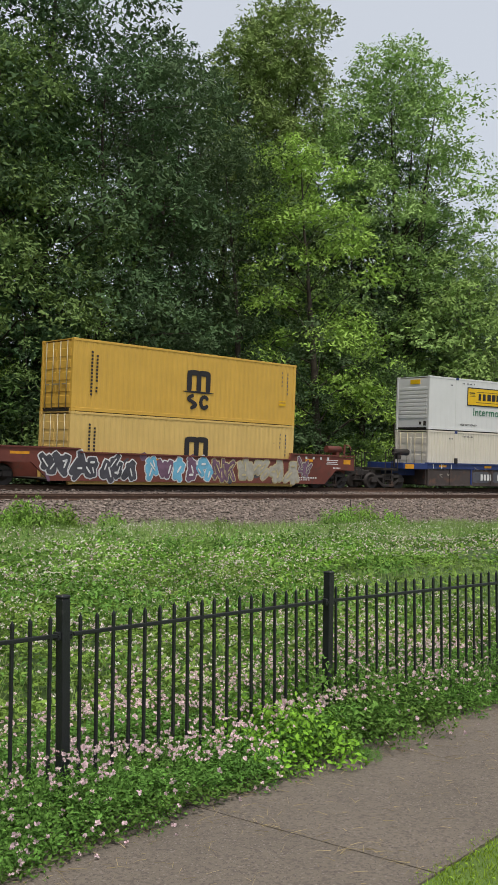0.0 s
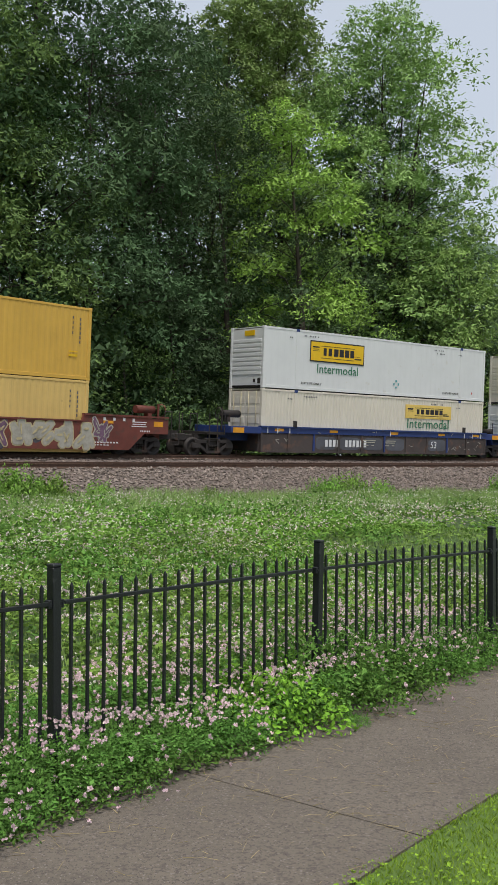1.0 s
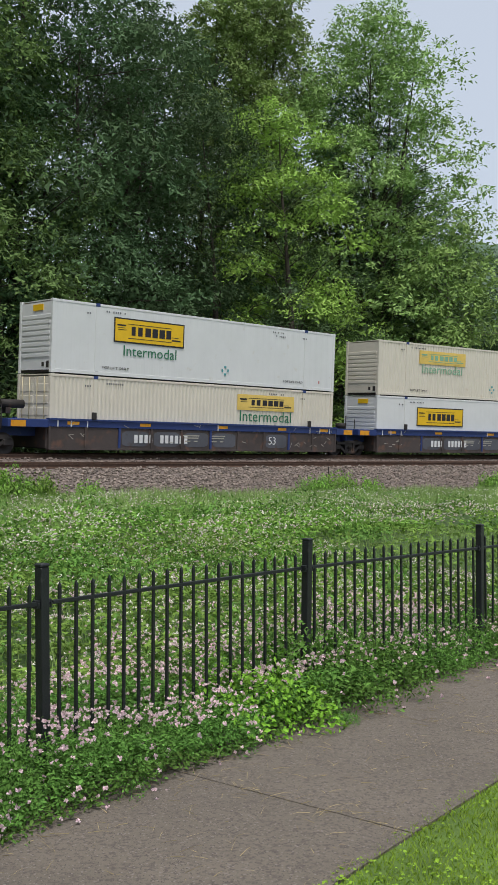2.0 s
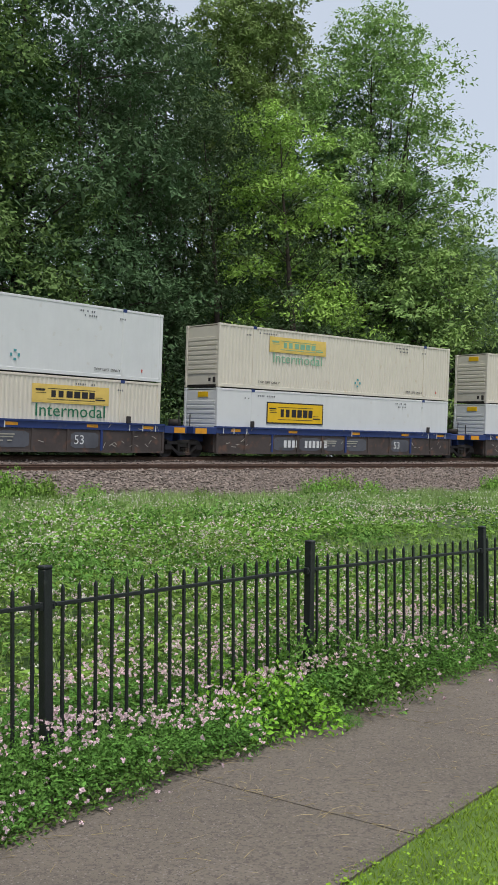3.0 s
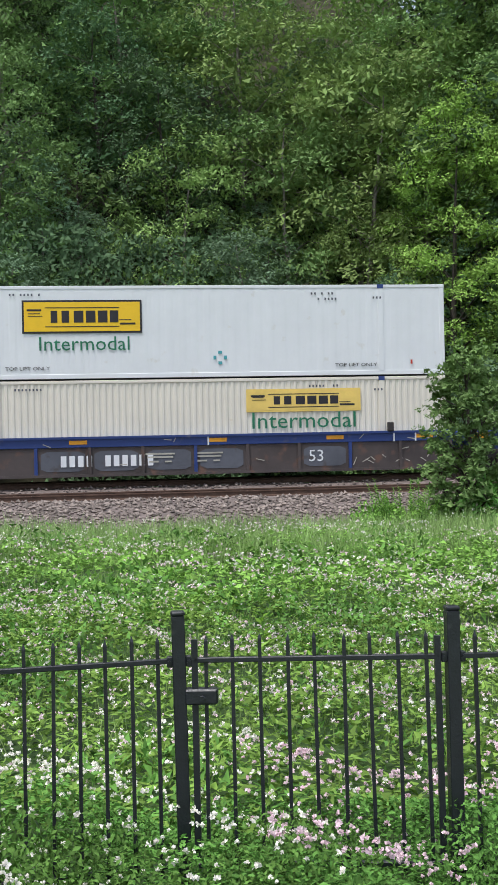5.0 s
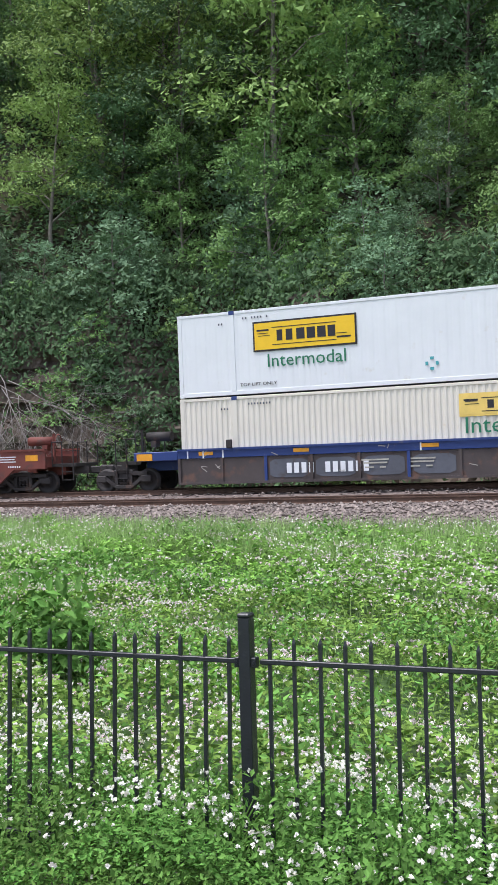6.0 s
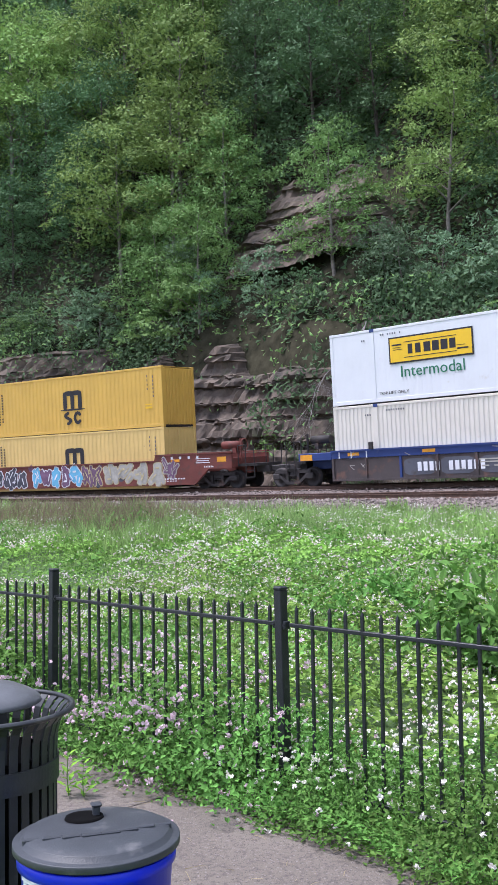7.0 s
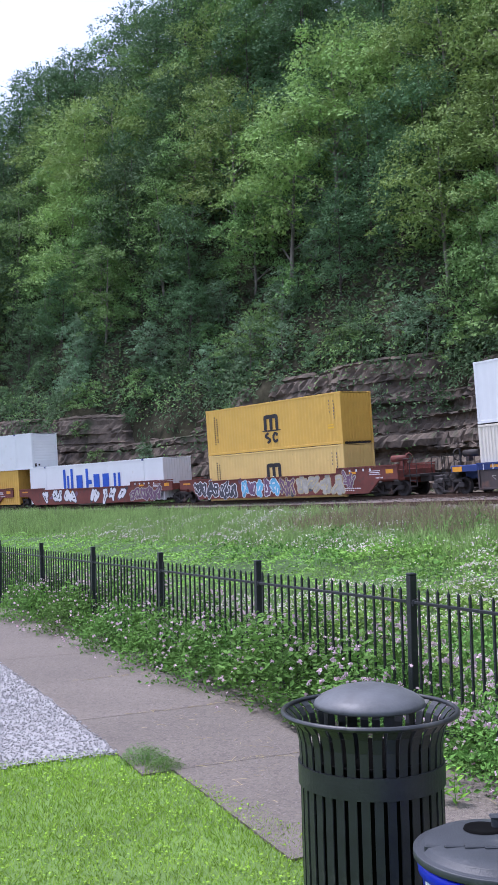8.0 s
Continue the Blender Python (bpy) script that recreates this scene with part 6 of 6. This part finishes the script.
for rho, s, k in ((140.85, -7.4, 0.85), (140.75, 9.8, 0.85), (140.6, 11.6, 0.85), (140.8, -8.6, 1.0), (140.65, -10.0, 1.15), (140.5, -11.6, 1.2), (140.45, -13.2, 1.25), (140.35, -15.0, 1.2), (140.25, -17.2, 1.2), (140.1, -19.6, 1.2), (140.9, 4.0, 0.7), (140.95, 2.7, 0.75), (140.95, -5.6, 1.1), (140.95, -6.5, 1.2), (140.9, -4.7, 0.8), (140.95, -3.6, 0.95), (140.95, -2.6, 1.05), (140.95, -1.6, 1.05), (140.95, -0.6, 0.95), (140.95, 0.6, 0.8), (140.95, 5.1, 0.65), (140.8, 3.4, 0.62), (140.85, 1.7, 0.8), (140.75, 4.6, 0.6), (140.75, 5.7, 0.6), (141.0, 7.2, 1.15), (140.75, 8.9, 0.8), (140.7, 10.7, 0.85), (141.5, 3.0, 0.8), (141.6, 4.6, 0.75), (141.7, 6.4, 0.8)):
    p = ring(rho, s)
    copy_thing(darkb, pose(p.x, p.y, 0.0, 0, 0, s * 50) @ Matrix.Diagonal((k, k, k, 1)))
for rho, s, k in ((138.72, -8.5, 0.28), (138.78, -8.2, 0.22), (140.35, 6.9, 0.2)):
    p = ring(rho, s)
    copy_thing(darkb, pose(p.x, p.y, 0.0, 0, 0, s * 50) @ Matrix.Diagonal((k, k, k * 0.8, 1)))
def dome_blossoms(name, spots, per, size, material, label, seed):
    """Flower heads over the leafy clumps."""
    r2 = np.random.default_rng(seed)
    C0 = []
    for rho, s, k in spots:
        q = unit(r2.normal(size=(per, 3)))
        q[:, 2] = np.abs(q[:, 2])
        lump = 1 + 0.28 * np.sin(q[:, 0] * 5 + q[:, 2] * 4) * np.cos(q[:, 1] * 6)
        C0.append(np.array(ring(rho, s)) + q * [0.62 * k, 0.62 * k, 0.5 * k] * (lump * 1.03)[:, None])
    C0 = np.concatenate(C0)
    D = unit(r2.normal(size=(len(C0), 9, 3)) * [1, 1, 0.7] + [0, 0, 0.35])
    r = size * r2.uniform(0.7, 1.3, (len(C0), 1, 1))
    L = np.repeat(r[:, 0, 0] * 1.15, 9)
    return stuff(name, leaves(name, (C0[:, None] + D * r * 0.6).reshape(-1, 3), D.reshape(-1, 3), unit(np.cross(D, r2.normal(size=D.shape))).reshape(-1, 3), L, L * 0.9, material), label, "flowers")


dome_blossoms("bush_blossom", [(140.95, -5.6, 1.1), (140.95, -6.5, 1.2), (140.85, -7.4, 0.85), (140.8, -8.6, 1.0), (140.65, -10.0, 1.15), (140.5, -11.6, 1.2), (140.45, -13.2, 1.25), (140.35, -15.0, 1.2), (140.25, -17.2, 1.2), (140.1, -19.6, 1.2)], 95, 0.017, F_PINK, "pale pink blossoms on the leafy clumps", 51)
dome_blossoms("bush_blossom_up", [(140.85, 7.9, 1.0), (140.75, 9.8, 0.85), (140.9, 4.0, 0.7), (140.95, 2.7, 0.75), (140.9, 6.5, 0.9), (140.8, 3.4, 0.62), (140.85, 1.7, 0.8), (140.75, 4.6, 0.6), (140.75, 5.7, 0.6), (141.0, 7.2, 1.15), (140.75, 8.9, 0.8), (141.5, 3.0, 0.8), (141.6, 4.6, 0.75)], 60, 0.0145, F_PINK, "pink blossoms on the clumps by the path", 52)
dome_blossoms("bush_blossom_white", [(140.9, -4.7, 0.8), (140.95, -3.6, 0.95), (140.95, -2.6, 1.05), (140.95, -1.6, 1.05), (140.95, -0.6, 0.95)], 60, 0.015, F_WHITE, "white blossoms on the clumps by the gate", 53)
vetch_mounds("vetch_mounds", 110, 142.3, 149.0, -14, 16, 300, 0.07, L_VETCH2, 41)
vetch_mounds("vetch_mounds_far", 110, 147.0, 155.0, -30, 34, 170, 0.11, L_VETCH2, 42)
M_RUST = leaf_mat("rusty_seed", (0.40, 0.19, 0.08), island=0.35)
dock = leafy_stem(0.85, 60, 0.05, M_RUST, 0.05, 14, "rusty brown dock stalk gone to seed", "weed", "dock", 3)
put(dock, 143.1, -12.9, 1.1)
for rho, s, k in ((141.6, -5.55, 0.5), (141.5, -5.3, 0.42)):
    p = ring(rho, s)
    copy_thing(dock, pose(p.x, p.y, float(ground_z(np.array(rho), np.array(s))), 0, 0, 30) @ Matrix.Diagonal((k, k, k, 1)))
gold = leafy_stem(1.25, 60, 0.13, L_VETCH, 0.55, 12, "tall leafy goldenrod clump at the ballast", "weed", "goldenrod", 40)
put(gold, 156.6, 5.7, 0.95)
for rho, s, k in ((157.3, 17.2, 0.75), (157.5, 18.4, 0.7), (157.2, 30.0, 0.7), (157.6, 42, 0.8), (157.5, -18.5, 0.55), (157.6, -16.7, 0.45), (157.5, 6.9, 0.6), (157.3, 9.2, 0.6)):
    p = ring(rho, s)
    copy_thing(gold, pose(p.x, p.y, float(ground_z(np.array(rho), np.array(s))), 0, 0, s * 31) @ Matrix.Diagonal((k, k, k, 1)))
weed = mound("weed_clump", 0.85, 0.85, 1300, 0.12, L_VETCH, 15, "rounded leafy weed clump at the ballast's foot")
put(weed, 156.4, 5.6, 0.7)
for rho, s, k in ((157.2, 17.3, 1.2), (157.3, 18.6, 1.0), (156.8, 16.3, 0.9), (157.9, 20.7, 0.8), (156.9, 5.2, 0.9), (157.0, 30.3, 1.0), (157.3, 31.8, 1.1), (157.1, 33.2, 0.9), (157.5, 42, 1.1), (157.5, 43.5, 0.9), (157.4, -16.6, 0.5), (157.5, -18.4, 0.6), (157.6, 7.0, 0.7), (157.2, 24.5, 0.6)):
    p = ring(rho, s)
    copy_thing(weed, pose(p.x, p.y, float(ground_z(np.array(rho), np.array(s))) - 0.03, 0, 0, s * 31) @ Matrix.Diagonal((k, k, k * 1.4, 1)))
sapling = make_tree(31, 4.0, 0.95, 0.02, 90, 6, 12, 0.42, 0.8, 0.13, L_MID, "young green sapling beside the ballast bank")
put(sapling, 157.7, 7.65, 0.95, 40)
put(mound("weed_clump", 0.8, 1.15, 1500, 0.13, L_VETCH2, 16, "dark leafy growth round the sapling's foot"), 157.5, 7.85, 1.0)
tagged(sapling, "young bushy green sapling beside the ballast bank", "sapling")


# ---- stones ----
def stones(name, n, rho0, rho1, s0, s1, size, zf, material, label, lift=0.4):
    rho, s = spread(n, rho0, rho1, s0, s1)
    C = ring_np(rho, s, zf(rho, s))
    r = size * rngv.uniform(0.5, 1.3, n)
    oct_ = np.array([(1, 0, 0), (0, 1, 0), (-1, 0, 0), (0, -1, 0), (0, 0, 1.0), (0, 0, -1.0)])
    J = oct_[None] * rngv.uniform(0.55, 1.25, (n, 6, 1)) + rngv.normal(size=(n, 6, 3)) * 0.18
    a = rngv.uniform(0, 6.28, n)
    rot = np.stack([np.stack([np.cos(a), -np.sin(a), 0 * a], -1), np.stack([np.sin(a), np.cos(a), 0 * a], -1), np.stack([0 * a, 0 * a, 0 * a + 0.75], -1)], 1)
    J = np.einsum("nij,nkj->nki", rot, J)
    V = (C[:, None] + J * r[:, None, None] + np.array([0, 0, 1]) * (r * lift)[:, None, None]).reshape(-1, 3)
    i = np.arange(n)[:, None] * 6
    F = np.concatenate([i + f for f in ([0, 1, 4], [1, 2, 4], [2, 3, 4], [3, 0, 4], [1, 0, 5], [2, 1, 5], [3, 2, 5], [0, 3, 5])])
    return stuff(name, mesh_np(name, V, F, material), label, "stones")


stones("ballast_stones", 36000, 158.0, 162.4, -42, 62, 0.062, bank_z, M_STONE, "crushed grey-brown ballast stones")
stones("ballast_stones_top", 9000, 165.4, 167.2, -60, 70, 0.055, bank_z, M_STONE, "crushed ballast stones between the tracks")


def gravel_z(p, s):
    return 0.012 + 0 * p


patch = grid_mesh("gravel_patch", np.linspace(133.0, 138.62, 20), np.linspace(-26, -8.9, 40), lambda p, s: 0.01 + 0.006 * wave(p * 3, s * 2), M_GRAVEL)
structure("gravel_patch", patch, "pale grey crushed stone patch beside the path", "gravel")
stones("gravel_stones", 22000, 135.2, 138.62, -14.5, -8.8, 0.0095, gravel_z, M_GRAVEL, "pale grey crushed stones")


# ---- signs and stakes by the line ----
def small_sign():
    ob = tagged(new("small_sign"), "small white notice board on a short post", "sign")
    bm = bmesh.new()
    box(bm, -0.02, -0.02, 0, 0.02, 0.02, 0.62)
    part("post", bm, M_BLACK, ob)
    bm = bmesh.new()
    box(bm, -0.19, -0.035, 0.36, 0.19, -0.022, 0.82, bevel=0.006)
    b = part("board", bm, M_WHITE, ob, "white board")
    bars(b, "print_bars", [(0, 0.72, 0.2, 0.035), (0, 0.6, 0.09, 0.1), (0, 0.48, 0.24, 0.02), (0, 0.44, 0.2, 0.02)], -0.0355, P_SLATE)
    ob.matrix_basis = at_ring(155.0, 13.0, float(ground_z(np.array(155.0), np.array(13.0))) + 0.1, -20, 3)


small_sign()
bm = bmesh.new()
cyl(bm, (0, 0, -0.1), (0, 0, 1.0), 0.02, n=6)
stake = part("marker_stake", bm, P_STEEL)
stake.matrix_basis = at_ring(159.8, 34.0, 0.7)
tagged(stake, "thin dark marker stake in the ballast", "stake")


# ---- path slabs and ties, piece by piece ----
path = tagged(new("path"), "worn grey-brown concrete footpath with joints", "path", kind="structure")


def slab(s0, s1, r0, r1, seed):
    rng = random.Random(seed)
    bm = bmesh.new()
    n = 5
    top, low = [], []
    for i in range(n + 1):
        s = s0 + (s1 - s0) * i / n
        for r in (r0, r1):
            top.append(bm.verts.new(ring(r, s, 0.012 + rng.uniform(-0.001, 0.001))))
            low.append(bm.verts.new(ring(r, s, -0.08)))
    for i in range(n):
        a = 2 * i
        bm.faces.new((top[a], top[a + 2], top[a + 3], top[a + 1]))
        bm.faces.new((top[a], low[a], low[a + 2], top[a + 2]))
        bm.faces.new((top[a + 1], top[a + 3], low[a + 3], low[a + 1]))
    for e in (0, 2 * n):
        bm.faces.new((top[e], top[e + 1], low[e + 1], low[e]))
    bmesh.ops.recalc_face_normals(bm, faces=bm.faces)
    part("slab", bm, M_CONC, path)


joints = [-60.9 + 2.2 * i for i in range(49)]
for i, (a, b) in enumerate(zip(joints, joints[1:])):
    slab(a + 0.006, b - 0.006, 138.6 if a < -8.6 else 138.82 if a < -7 else 139.0, 140.85, i)

for nm, rho, z, s0, s1 in (("near_track", TRACK_NEAR, RAIL_NEAR, -80, 76), ("train_track", TRACK_FAR, RAIL_FAR, -80, 76)):
    tr = tagged(new(nm), "row of dark wooden sleepers under the rails", "track", kind="structure")
    bm = bmesh.new()
    box(bm, -0.11, -1.3, -0.17, 0.11, 1.3, 0, bevel=0.015)
    tie = bpy.data.meshes.new("tie")
    bm.to_mesh(tie)
    bm.free()
    tie.materials.append(M_TIE)
    rng = random.Random(9)
    s = s0
    while s < s1:
        share("tie", tie, tr, at_ring(rho + rng.uniform(-0.04, 0.04), s, z - 0.165 + GRADE * s, rng.uniform(-1, 1), 2.3 if nm == "near_track" else 3.0))
        s += 0.56


# dry stalks caught in the joints and along the path's edge
def straw(n, rho0, rho1, s0, s1, seed):
    r = np.random.default_rng(seed)
    rho, s = r.uniform(rho0, rho1, n), r.uniform(s0, s1, n)
    base = ring_np(rho, s, 0 * rho + 0.016)
    a = r.uniform(0, 6.28, n)
    l = r.uniform(0.03, 0.14, n)
    tip = base + np.stack([np.cos(a) * l, np.sin(a) * l, r.uniform(0.0, 0.012, n)], -1)
    return stuff("dry_straw", blades("dry_straw", base, tip, 0.003, M_STRAW, r), "dry straw stalks on the path", "straw")


straw(420, 139.0, 140.6, 3.2, 9.5, 1)
straw(260, 139.0, 140.6, -10, -3, 2)
straw(220, 140.2, 140.6, 2, 10, 3)
for k, jj in enumerate(joints):
    if -14 < jj < 12:
        straw(70, 139.0, 140.5, jj - 0.04, jj + 0.05, 10 + k)


# ---- motion ----
def motions():
    steps = [i * 0.25 for i in range(33)]
    for ob, u, drop in movers:
        walk(ob, [(t, train_pose(u, drop, t)) for t in steps])
    for w, x in wheel_movers:
        rows = []
        for i in range(241):
            t = i / 30
            a = math.degrees((SPEED * t + 0.5 * SLOWING * t * t) / 0.42)
            rows.append((t, pose(x, 0, 0.42, 0, -a, 0)))
        walk(w, rows)


motions()
